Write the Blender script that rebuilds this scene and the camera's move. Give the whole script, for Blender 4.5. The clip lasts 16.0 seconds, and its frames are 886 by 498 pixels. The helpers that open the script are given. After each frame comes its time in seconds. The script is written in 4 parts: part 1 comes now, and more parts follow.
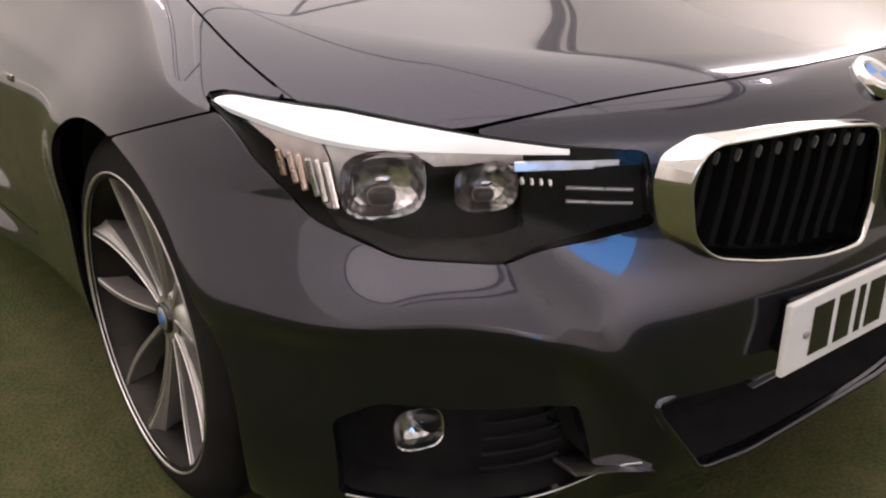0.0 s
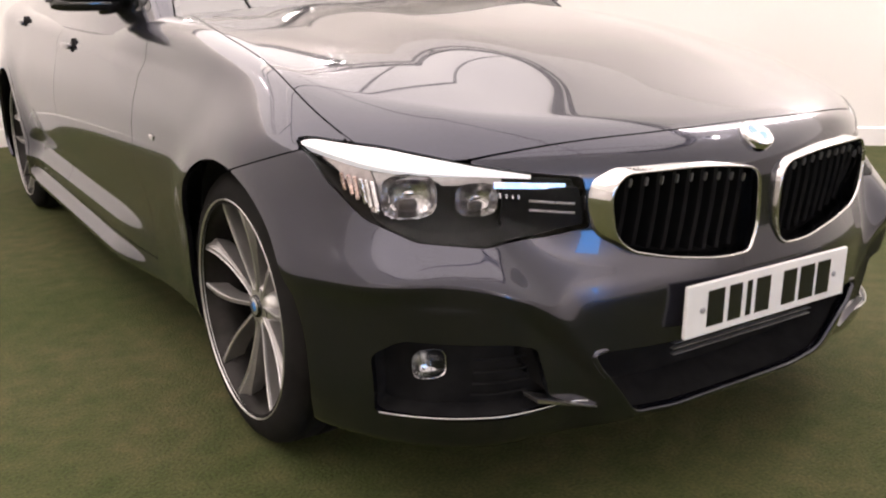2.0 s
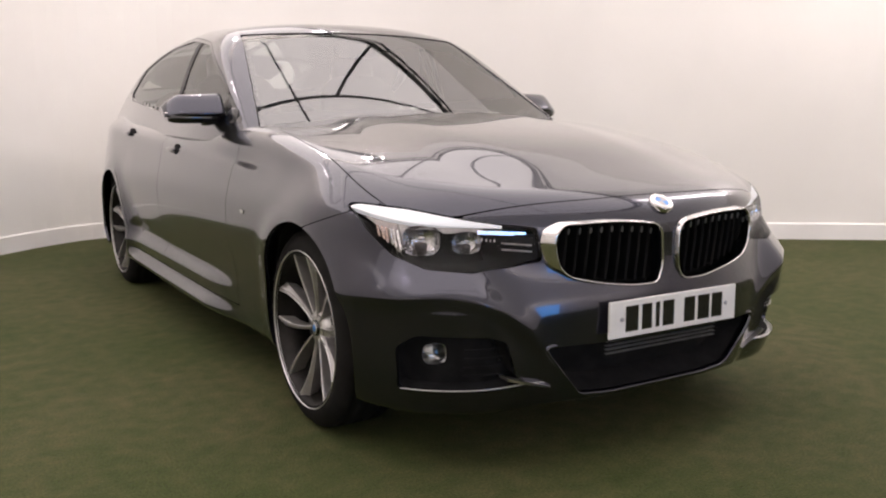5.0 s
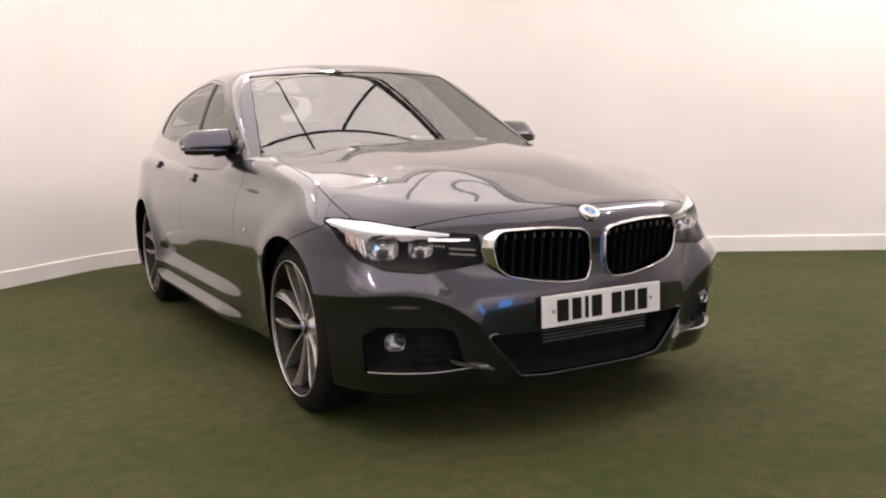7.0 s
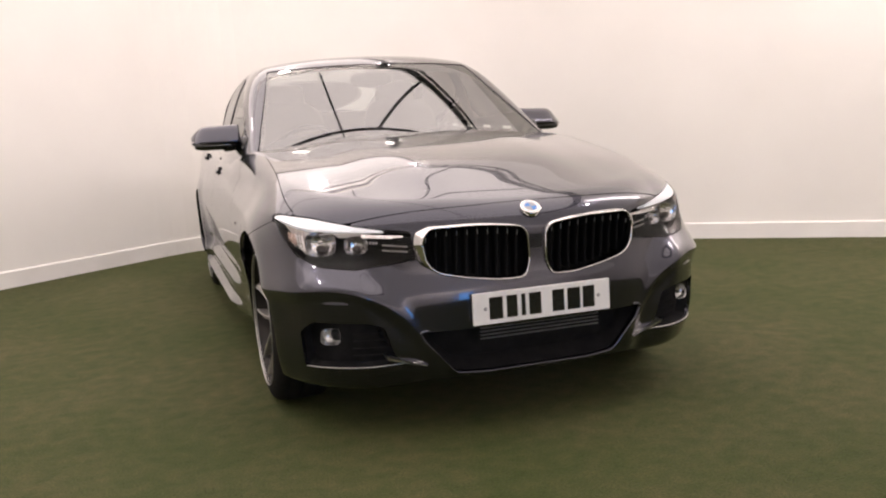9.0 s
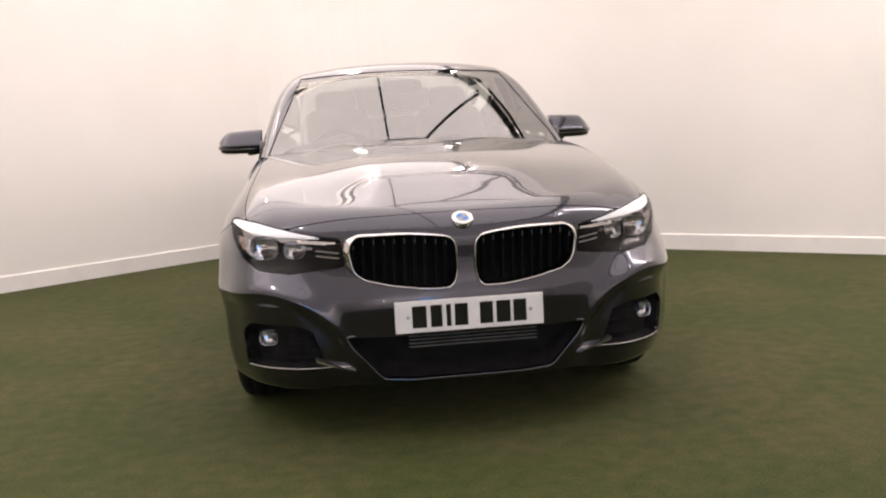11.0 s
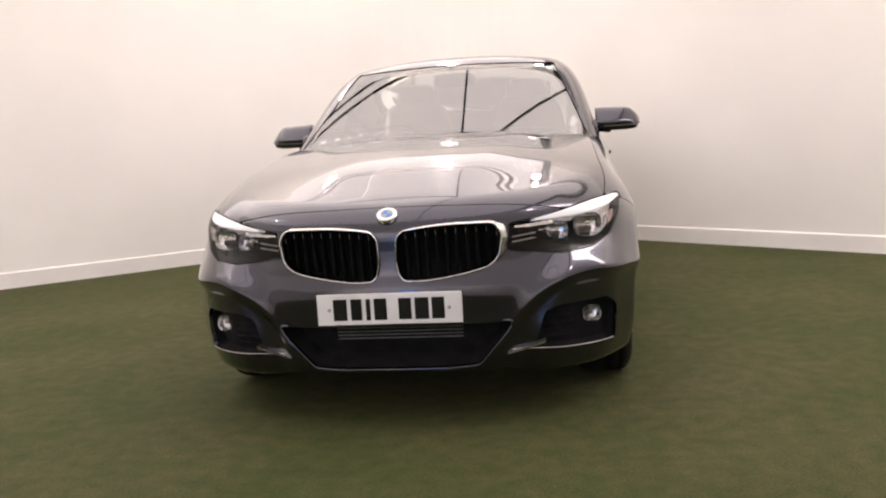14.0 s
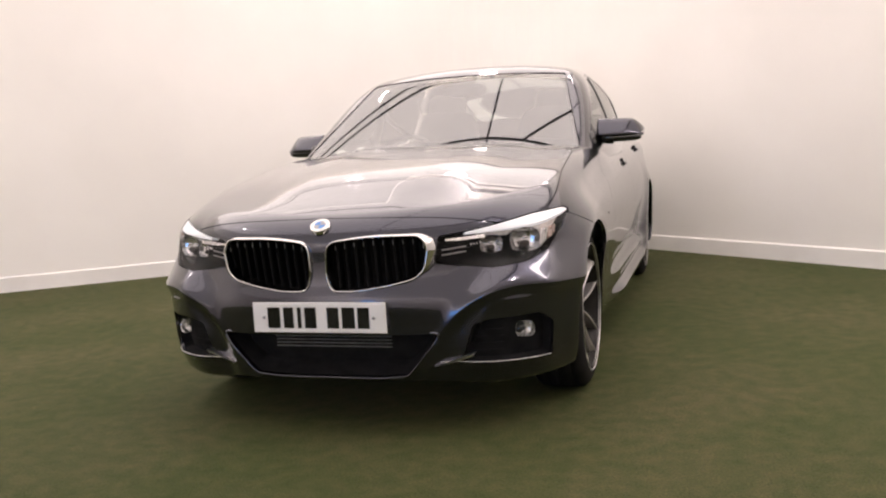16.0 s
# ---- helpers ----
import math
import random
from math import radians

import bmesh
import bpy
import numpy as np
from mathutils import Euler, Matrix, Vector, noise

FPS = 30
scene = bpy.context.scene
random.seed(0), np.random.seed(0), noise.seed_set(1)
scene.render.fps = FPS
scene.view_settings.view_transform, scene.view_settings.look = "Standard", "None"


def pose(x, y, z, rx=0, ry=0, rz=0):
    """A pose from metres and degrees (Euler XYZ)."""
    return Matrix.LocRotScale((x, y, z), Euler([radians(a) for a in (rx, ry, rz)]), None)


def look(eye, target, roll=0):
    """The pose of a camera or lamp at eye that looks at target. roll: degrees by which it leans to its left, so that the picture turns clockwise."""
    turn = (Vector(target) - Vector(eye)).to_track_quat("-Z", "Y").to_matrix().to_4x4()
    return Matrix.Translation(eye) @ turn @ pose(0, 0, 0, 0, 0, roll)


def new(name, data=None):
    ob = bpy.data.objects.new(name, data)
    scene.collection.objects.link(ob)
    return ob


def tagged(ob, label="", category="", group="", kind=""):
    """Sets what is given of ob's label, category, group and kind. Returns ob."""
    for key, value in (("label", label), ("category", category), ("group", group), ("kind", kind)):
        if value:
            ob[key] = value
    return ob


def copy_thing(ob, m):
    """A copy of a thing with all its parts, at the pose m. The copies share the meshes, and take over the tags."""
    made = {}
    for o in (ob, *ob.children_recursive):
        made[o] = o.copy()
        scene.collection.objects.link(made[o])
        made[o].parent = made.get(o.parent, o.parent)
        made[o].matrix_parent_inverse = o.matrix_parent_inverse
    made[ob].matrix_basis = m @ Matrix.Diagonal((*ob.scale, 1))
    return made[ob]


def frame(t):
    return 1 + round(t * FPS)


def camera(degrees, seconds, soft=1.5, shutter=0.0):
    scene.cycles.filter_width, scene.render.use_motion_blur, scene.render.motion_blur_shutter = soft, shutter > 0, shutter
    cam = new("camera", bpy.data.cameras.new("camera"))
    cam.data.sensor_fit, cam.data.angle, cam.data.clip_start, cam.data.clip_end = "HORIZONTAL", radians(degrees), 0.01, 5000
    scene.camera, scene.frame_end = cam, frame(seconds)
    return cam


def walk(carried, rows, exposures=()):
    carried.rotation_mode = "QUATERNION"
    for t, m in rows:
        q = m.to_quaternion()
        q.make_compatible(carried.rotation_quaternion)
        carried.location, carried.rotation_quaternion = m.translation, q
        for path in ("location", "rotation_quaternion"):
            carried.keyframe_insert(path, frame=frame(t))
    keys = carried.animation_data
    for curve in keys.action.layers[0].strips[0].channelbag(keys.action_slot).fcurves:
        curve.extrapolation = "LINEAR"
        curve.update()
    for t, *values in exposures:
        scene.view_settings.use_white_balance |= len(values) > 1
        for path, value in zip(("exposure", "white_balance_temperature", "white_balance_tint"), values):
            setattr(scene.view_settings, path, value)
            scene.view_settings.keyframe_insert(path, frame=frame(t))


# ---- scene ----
cam = camera(52.3, 16.0, 2.1)
PATH = [
    (0, (-1.307, -1.404, 1.043), (-0.164, 0.052, 0.287), -0.0),
    (0.5, (-1.375, -1.525, 1.051), (-0.245, -0.041, 0.33), -0.4),
    (1, (-1.454, -1.651, 1.066), (-0.315, -0.147, 0.402), 0.1),
    (1.5, (-1.525, -1.784, 1.081), (-0.414, -0.249, 0.441), -0.0),
    (2, (-1.592, -1.946, 1.08), (-0.517, -0.356, 0.518), -0.1),
    (2.5, (-1.667, -2.081, 1.071), (-0.616, -0.459, 0.555), -0.2),
    (3, (-1.75, -2.232, 1.074), (-0.703, -0.597, 0.596), -0.1),
    (3.5, (-1.83, -2.349, 1.065), (-0.771, -0.699, 0.666), 0.2),
    (4, (-1.883, -2.476, 1.083), (-0.833, -0.815, 0.711), 0.0),
    (6.5, (-2.108, -3.172, 1.087), (-1.122, -1.451, 0.828), -1.3),
    (7, (-2.002, -3.322, 1.087), (-1.05, -1.582, 0.825), -1.9),
    (7.5, (-1.866, -3.444, 1.099), (-0.979, -1.671, 0.837), -2.3),
    (8, (-1.703, -3.496, 1.095), (-0.891, -1.689, 0.82), -2.2),
    (8.5, (-1.53, -3.547, 1.114), (-0.801, -1.707, 0.822), -2.6),
    (9, (-1.316, -3.633, 1.119), (-0.675, -1.762, 0.824), -3.2),
    (11.5, (-0.318, -3.879, 1.11), (-0.151, -1.905, 0.83), -3.1),
    (12, (-0.141, -3.888, 1.117), (-0.073, -1.91, 0.827), -3.4),
    (12.5, (0.051, -3.883, 1.099), (0.043, -1.903, 0.82), -2.6),
    (13, (0.254, -3.902, 1.102), (0.159, -1.926, 0.811), -3.1),
    (13.5, (0.468, -3.943, 1.106), (0.288, -1.972, 0.817), -2.9),
    (14, (0.627, -3.896, 1.088), (0.355, -1.933, 0.814), -3.4),
    (14.5, (0.773, -3.866, 1.08), (0.442, -1.913, 0.804), -1.8),
    (15, (0.999, -3.809, 1.075), (0.563, -1.875, 0.808), -2.8),
    (15.5, (1.202, -3.815, 1.108), (0.688, -1.901, 0.842), -3.3),
    (16, (1.354, -3.773, 1.079), (0.789, -1.87, 0.832), -3.2),
]
walk(cam, [(t, look(eye, target, roll)) for t, eye, target, roll in PATH], [(0, 0.0, 6500, 10), (0.5, 0.1, 6500, 10), (1, 0.22, 6500, 10), (1.5, 0.33, 6500, 10), (2, 0.38, 6450, 10), (2.5, 0.08, 6350, 10), (3, 0.06, 6250, 9), (3.5, -0.08, 6150, 8), (4, -0.1, 6150, 8), (6.5, -0.03, 6450, 10), (8, 0.0, 6500, 10), (16, 0.0, 6500, 10)])

# ---------------------------------------------------------------- light
world = bpy.data.worlds.new("world")
scene.world = world
world.use_nodes = True
world.node_tree.nodes["Background"].inputs[0].default_value = (1.0, 0.93, 0.86, 1)
world.node_tree.nodes["Background"].inputs[1].default_value = 0.0
scene.view_settings.exposure = 0.0

# corner of the white booth and the two directions along its walls
CORNER = Vector((-0.39, 5.25, 0.0))
ALONG_LEFT = Vector((-0.79, -0.61, 0.0)).normalized()
ALONG_RIGHT = Vector((0.79, -0.61, 0.0)).normalized()


def area_lamp(name, place, target, size_x, size_y, power, colour):
    data = bpy.data.lights.new(name, "AREA")
    data.shape, data.size, data.size_y, data.energy, data.color = "RECTANGLE", size_x, size_y, power, colour
    ob = new(name, data)
    ob.matrix_world = look(place, target)
    return ob


# ---------------------------------------------------------------- materials
def material(name, colour, rough=0.5, metal=0.0, coat=0.0, spec=0.5):
    m = bpy.data.materials.new(name)
    m.use_nodes = True
    b = m.node_tree.nodes["Principled BSDF"]
    b.inputs["Base Color"].default_value = (*colour, 1)
    b.inputs["Roughness"].default_value = rough
    b.inputs["Metallic"].default_value = metal
    b.inputs["Coat Weight"].default_value = coat
    b.inputs["Coat Roughness"].default_value = 0.02
    b.inputs["Specular IOR Level"].default_value = spec
    return m


def node(m, kind, **inputs):
    n = m.node_tree.nodes.new(kind)
    for key, value in inputs.items():
        n.inputs[key.replace("_", " ")].default_value = value
    return n


def wire(m, a, out, b, into):
    m.node_tree.links.new(a.outputs[out], b.inputs[into])


def mottled(m, low, high, scale, detail=6.0, bump=0.0, bump_scale=None, rough=None):
    """Varies the base colour between two tones by noise in metres, and may add relief and uneven gloss."""
    b = m.node_tree.nodes["Principled BSDF"]
    co = node(m, "ShaderNodeTexCoord")
    n = node(m, "ShaderNodeTexNoise", Scale=scale, Detail=detail)
    wire(m, co, "Object", n, "Vector")
    r = node(m, "ShaderNodeValToRGB")
    r.color_ramp.elements[0].position, r.color_ramp.elements[1].position = 0.35, 0.65
    r.color_ramp.elements[0].color, r.color_ramp.elements[1].color = (*low, 1), (*high, 1)
    wire(m, n, "Fac", r, "Fac")
    wire(m, r, "Color", b, "Base Color")
    if rough:
        q = node(m, "ShaderNodeMapRange")
        q.inputs["To Min"].default_value, q.inputs["To Max"].default_value = rough
        wire(m, n, "Fac", q, "Value")
        wire(m, q, "Result", b, "Roughness")
    if bump:
        n2 = node(m, "ShaderNodeTexNoise", Scale=bump_scale or scale * 8, Detail=4.0)
        wire(m, co, "Object", n2, "Vector")
        bp = node(m, "ShaderNodeBump", Strength=bump, Distance=0.004)
        wire(m, n2, "Fac", bp, "Height")
        wire(m, bp, "Normal", b, "Normal")
    return m


PAINT = material("grey_metallic_paint", (0.08, 0.077, 0.085), 0.20, 0.90, 1.0)
mottled(PAINT, (0.027, 0.0272, 0.040), (0.043, 0.0432, 0.062), 700, 2)
BLACK = mottled(material("black_plastic", (0.012, 0.012, 0.013), 0.45), (0.010, 0.010, 0.011), (0.018, 0.018, 0.019), 60, bump=0.15, bump_scale=900)
GLOSS = material("gloss_black_plastic", (0.008, 0.008, 0.009), 0.12, 0, 0.6)
# Near black for underbody parts, and for shade in grille, intake and bays.
VOID = mottled(material("underbody_and_hollow_shade", (0.008, 0.008, 0.008), 0.85, 0, 0, 0.08), (0.010, 0.010, 0.0108), (0.017, 0.0165, 0.0175), 20)
CHROME = material("chrome", (0.66, 0.65, 0.65), 0.08, 1.0)
SATIN = mottled(material("satin_silver", (0.62, 0.61, 0.62), 0.28, 1.0), (0.66, 0.65, 0.65), (0.76, 0.75, 0.75), 30, rough=(0.30, 0.42))
DARKMETAL = mottled(material("dark_wheel_paint", (0.05, 0.05, 0.055), 0.3, 0.7), (0.04, 0.04, 0.043), (0.07, 0.07, 0.075), 25)
RUBBER = mottled(material("tyre_rubber", (0.022, 0.021, 0.020), 0.8, 0, 0, 0.12), (0.009, 0.0084, 0.0082), (0.015, 0.014, 0.0136), 14, bump=0.2, bump_scale=200)
WALLPAINT = mottled(material("white_wall_paint", (0.80, 0.78, 0.75), 0.6), (0.77, 0.75, 0.72), (0.83, 0.81, 0.78), 0.7, bump=0.05, bump_scale=90)
SKIRTING = mottled(material("white_gloss_skirting", (0.82, 0.80, 0.78), 0.35), (0.78, 0.76, 0.74), (0.85, 0.83, 0.81), 3)
PLATE = mottled(material("plate_white", (0.80, 0.80, 0.80), 0.35), (0.77, 0.77, 0.78), (0.83, 0.83, 0.83), 12)


def grass_carpet():
    """Short artificial grass: blotches, tufts and single blades at three sizes."""
    m = material("green_carpet", (0.04, 0.05, 0.012), 0.85, 0, 0, 0.2)
    b = m.node_tree.nodes["Principled BSDF"]
    co = node(m, "ShaderNodeTexCoord")
    big, mid, fine = (node(m, "ShaderNodeTexNoise", Scale=s, Detail=d) for s, d in ((1.1, 5.0), (13.0, 6.0), (120.0, 4.0)))
    for n in (big, mid, fine):
        wire(m, co, "Object", n, "Vector")

    def blend(kind, fac):
        n = m.node_tree.nodes.new("ShaderNodeMix")
        n.data_type, n.blend_type = "RGBA", kind
        n.inputs[0].default_value = fac
        return n
    ramp = node(m, "ShaderNodeValToRGB")
    for e, (p, col) in zip(ramp.color_ramp.elements, ((0.24, (0.039, 0.053, 0.015, 1)), (0.78, (0.083, 0.080, 0.034, 1)))):
        e.position, e.color = p, col
    mid_el = ramp.color_ramp.elements.new(0.5)
    mid_el.color = (0.059, 0.066, 0.024, 1)
    wire(m, mid, "Fac", ramp, "Fac")
    tone = node(m, "ShaderNodeValToRGB")
    for e, (p, col) in zip(tone.color_ramp.elements, ((0.30, (0.74, 0.86, 0.62, 1)), (0.70, (1.22, 1.10, 1.20, 1)))):
        e.position, e.color = p, col
    wire(m, big, "Fac", tone, "Fac")
    speck = node(m, "ShaderNodeValToRGB")
    for e, (p, col) in zip(speck.color_ramp.elements, ((0.30, (0.62, 0.62, 0.62, 1)), (0.72, (1.38, 1.38, 1.38, 1)))):
        e.position, e.color = p, col
    wire(m, fine, "Fac", speck, "Fac")
    one, two = blend("MULTIPLY", 1.0), blend("MULTIPLY", 1.0)
    m.node_tree.links.new(ramp.outputs["Color"], one.inputs[6])
    m.node_tree.links.new(tone.outputs["Color"], one.inputs[7])
    m.node_tree.links.new(one.outputs[2], two.inputs[6])
    m.node_tree.links.new(speck.outputs["Color"], two.inputs[7])
    m.node_tree.links.new(two.outputs[2], b.inputs["Base Color"])
    bump = node(m, "ShaderNodeBump", Strength=0.7, Distance=0.008)
    wire(m, fine, "Fac", bump, "Height")
    wire(m, bump, "Normal", b, "Normal")
    return m


GRASS = grass_carpet()


# ---------------------------------------------------------------- mesh tools
def mesh_object(name, verts, faces, mat, parent=None, smooth=True, label=""):
    me = bpy.data.meshes.new(name)
    me.from_pydata([tuple(v) for v in verts], [], [tuple(int(i) for i in f) for f in faces])
    if smooth:
        me.polygons.foreach_set("use_smooth", [True] * len(me.polygons))
    me.materials.append(mat)
    me.update()
    ob = new(name, me)
    ob.parent = parent
    if label:
        tagged(ob, label)
    return ob


def part(name, bm, mat, parent=None, label="", smooth=False):
    me = bpy.data.meshes.new(name)
    if smooth:
        for f in bm.faces:
            f.smooth = True
    bm.normal_update()
    bm.to_mesh(me)
    bm.free()
    me.materials.append(mat)
    ob = new(name, me)
    ob.parent = parent
    if label:
        tagged(ob, label)
    return ob


def box(sx, sy, sz, m=Matrix(), bevel=0.0, segments=2):
    bm = bmesh.new()
    bmesh.ops.create_cube(bm, size=1, matrix=Matrix.Diagonal((sx, sy, sz, 1)))
    if bevel:
        bmesh.ops.bevel(bm, geom=bm.edges[:], offset=bevel, segments=segments, affect="EDGES", profile=0.6)
    bmesh.ops.transform(bm, matrix=m, verts=bm.verts[:])
    return bm


def spline(xs, ys):
    """A natural cubic spline through a few knots, straight beyond its ends."""
    xs, ys = np.array(xs, float), np.array(ys, float)
    n, h = len(xs), np.diff(xs)
    a, r = np.eye(n), np.zeros(n)
    for i in range(1, n - 1):
        a[i, i - 1], a[i, i], a[i, i + 1] = h[i - 1], 2 * (h[i - 1] + h[i]), h[i]
        r[i] = 6 * ((ys[i + 1] - ys[i]) / h[i] - (ys[i] - ys[i - 1]) / h[i - 1])
    m = np.linalg.solve(a, r)
    first = (ys[1] - ys[0]) / h[0] - h[0] * m[1] / 6
    last = (ys[-1] - ys[-2]) / h[-1] + h[-1] * m[-2] / 6

    def exact(x):
        c = np.clip(x, xs[0], xs[-1])
        i = np.clip(np.searchsorted(xs, c) - 1, 0, n - 2)
        p, q = xs[i + 1] - c, c - xs[i]
        v = (m[i] * p**3 + m[i + 1] * q**3) / (6 * h[i]) + (ys[i] / h[i] - m[i] * h[i] / 6) * p + (ys[i + 1] / h[i] - m[i + 1] * h[i] / 6) * q
        return v + first * np.minimum(x - xs[0], 0) + last * np.maximum(x - xs[-1], 0)
    table_x = np.linspace(xs[0] - 1.0, xs[-1] + 1.0, 6001)
    table_y = exact(table_x)

    def value(x):
        return np.interp(x, table_x, table_y)
    return value


def smax(a, b, k):
    h = np.maximum(k - np.abs(a - b), 0) / k
    return np.maximum(a, b) + h * h * k / 4


def step(x):
    x = np.clip(x, 0, 1)
    return x * x * (3 - 2 * x)


def rounded(points, r=0.02, n=5):
    """A closed outline with its corners rounded off."""
    out, k = [], len(points)
    for i in range(k):
        a, b, c = (np.array(points[(i + j) % k], float) for j in (-1, 0, 1))
        u, v = a - b, c - b
        lu, lv = np.linalg.norm(u), np.linalg.norm(v)
        d = min(r, lu * 0.45, lv * 0.45)
        p, q = b + u / lu * d, b + v / lv * d
        for s in np.linspace(0, 1, n):
            out.append((1 - s)**2 * p + 2 * s * (1 - s) * b + s * s * q)
    return np.array(out)


def outline_distance(poly, px, py):
    """Signed distance to a closed outline, below zero within it."""
    poly = np.asarray(poly, float)
    d, inside = np.full(px.shape, 1e9), np.zeros(px.shape, bool)
    for a, b in zip(poly, np.roll(poly, -1, 0)):
        ex, ey = b - a
        wx, wy = px - a[0], py - a[1]
        t = np.clip((wx * ex + wy * ey) / (ex * ex + ey * ey + 1e-12), 0, 1)
        d = np.minimum(d, (wx - t * ex)**2 + (wy - t * ey)**2)
        cross = (a[1] > py) != (b[1] > py)
        if ey:
            inside ^= cross & (px < ex * (py - a[1]) / ey + a[0])
    return np.where(inside, -1, 1) * np.sqrt(d)


# ---------------------------------------------------------------- the room
def wall_path(inset=0.0, radius=0.9):
    """The plan of the booth's two walls with the rounded corner between them."""
    pts = []
    reach = 11.0
    a, b = CORNER + ALONG_LEFT * radius, CORNER + ALONG_RIGHT * radius
    pts.append(CORNER + ALONG_LEFT * reach)
    for k in range(8):
        pts.append(CORNER + ALONG_LEFT * (reach - (reach - radius) * (k + 1) / 8))
    for k in range(1, 12):
        s = k / 12
        pts.append(a * (1 - s)**2 + CORNER * 2 * s * (1 - s) + b * s * s)
    for k in range(9):
        pts.append(CORNER + ALONG_RIGHT * (radius + (reach - radius) * k / 8))
    out = []
    for i, p in enumerate(pts):
        d = (pts[min(i + 1, len(pts) - 1)] - pts[max(i - 1, 0)]).normalized()
        out.append(p + Vector((d.y, -d.x, 0)) * inset)
    return out


def wall_sheet(name, path_in, path_out, z0, z1, mat, bevel=0.0):
    verts, faces = [], []
    n = len(path_in)
    prof = [(path_out, z0), (path_in, z0), (path_in, z1 - bevel), (path_out, z1)]
    for path, z in prof:
        verts += [(p.x, p.y, z) for p in path]
    for r in range(4):
        for i in range(n - 1):
            a, b = r * n + i, ((r + 1) % 4) * n + i
            faces.append((a, a + 1, b + 1, b))
    return mesh_object(name, verts, faces, mat, smooth=False)


def glowing(name, colour, strength, base=(0.8, 0.78, 0.74)):
    m = material(name, base, 0.7)
    b = m.node_tree.nodes["Principled BSDF"]
    b.inputs["Emission Color"].default_value = (*colour, 1)
    b.inputs["Emission Strength"].default_value = strength
    return m


WALL_TOP = 3.4
WARM = (1.0, 0.865, 0.83)
LIGHTBOX = glowing("luminous_fabric", WARM, 2.15)
# Both unseen ceilings are given a glow as fill light.
CEILING_GLOW = glowing("ceiling_fill_glow", WARM, 0.9)
FRONT_GLOW = glowing("front_ceiling_fill_glow", WARM, 0.75)
FRAME = mottled(material("black_steel", (0.015, 0.015, 0.016), 0.5), (0.01, 0.01, 0.01), (0.02, 0.02, 0.02), 20)
tagged(wall_sheet("wall_north", wall_path(0.0), wall_path(-0.12), 0.0, WALL_TOP, WALLPAINT), "plain warm white painted booth wall with rounded corner", "wall", kind="structure")
tagged(wall_sheet("baseboard", wall_path(0.018), wall_path(0.002), 0.0, 0.13, SKIRTING, 0.01), "white painted skirting board along the floor", "skirting", kind="structure")
tagged(part("floor", box(40, 40, 0.2, pose(0, -2, -0.1)), GRASS), "short green artificial grass carpet", "floor", kind="structure")
tagged(part("ceiling", box(24, 12, 0.1, pose(0, 3.5, WALL_TOP + 0.05)), CEILING_GLOW), "unseen plain ceiling over the booth, glowing as added fill light", "ceiling", kind="structure")
tagged(part("ceiling_front", box(24, 8, 0.1, pose(0, -6.5, WALL_TOP + 0.05)), FRONT_GLOW), "unseen plain front ceiling, glowing as added fill light", "ceiling", kind="structure")
SOUTH = -9.0
for x0, x1, z0, z1 in ((-12, -1.4, 0, WALL_TOP), (-0.5, 12, 0, WALL_TOP), (-1.4, -0.5, 2.3, WALL_TOP)):
    tagged(part("wall_south", box(x1 - x0, 0.1, z1 - z0, pose((x0 + x1) / 2, SOUTH, (z0 + z1) / 2)), WALLPAINT), "plain white wall", "wall", kind="structure")
tagged(part("backdrop", box(1.4, 0.02, 2.4, pose(-0.95, SOUTH - 0.3, 1.2)), glowing("blue_daylight", (0.14, 0.45, 1.0), 5.2, (0.2, 0.3, 0.6))), "bright blue daylight in the open doorway", "daylight", kind="structure")
tagged(part("wall_west", box(0.1, 16, WALL_TOP, pose(-8.6, -3, WALL_TOP / 2)), WALLPAINT), "plain white wall", "wall", kind="structure")
tagged(part("wall_east", box(0.1, 16, WALL_TOP, pose(8.0, -3, WALL_TOP / 2)), WALLPAINT), "plain white wall", "wall", kind="structure")


# ---------------------------------------------------------------- the overhead light tent
def rim_points(x0, x1, y0, y1, r, z, n=14):
    pts = []
    for cx, cy, a0 in ((x1 - r, y1 - r, 0), (x0 + r, y1 - r, 90), (x0 + r, y0 + r, 180), (x1 - r, y0 + r, 270)):
        for k in range(n):
            a = radians(a0 + 90 * k / (n - 1))
            pts.append(Vector((cx + r * math.cos(a), cy + r * math.sin(a), z)))
    return pts


def pipe(a, b, r, k=8):
    bm = bmesh.new()
    d = Vector(b) - Vector(a)
    bmesh.ops.create_cone(bm, cap_ends=True, segments=k, radius1=r, radius2=r, depth=d.length, matrix=Matrix.Translation((Vector(a) + Vector(b)) / 2) @ d.to_track_quat("Z", "Y").to_matrix().to_4x4())
    return bm


def joined(bms):
    out = bmesh.new()
    for b in bms:
        me = bpy.data.meshes.new("tmp")
        b.to_mesh(me)
        b.free()
        out.from_mesh(me)
        bpy.data.meshes.remove(me)
    return out


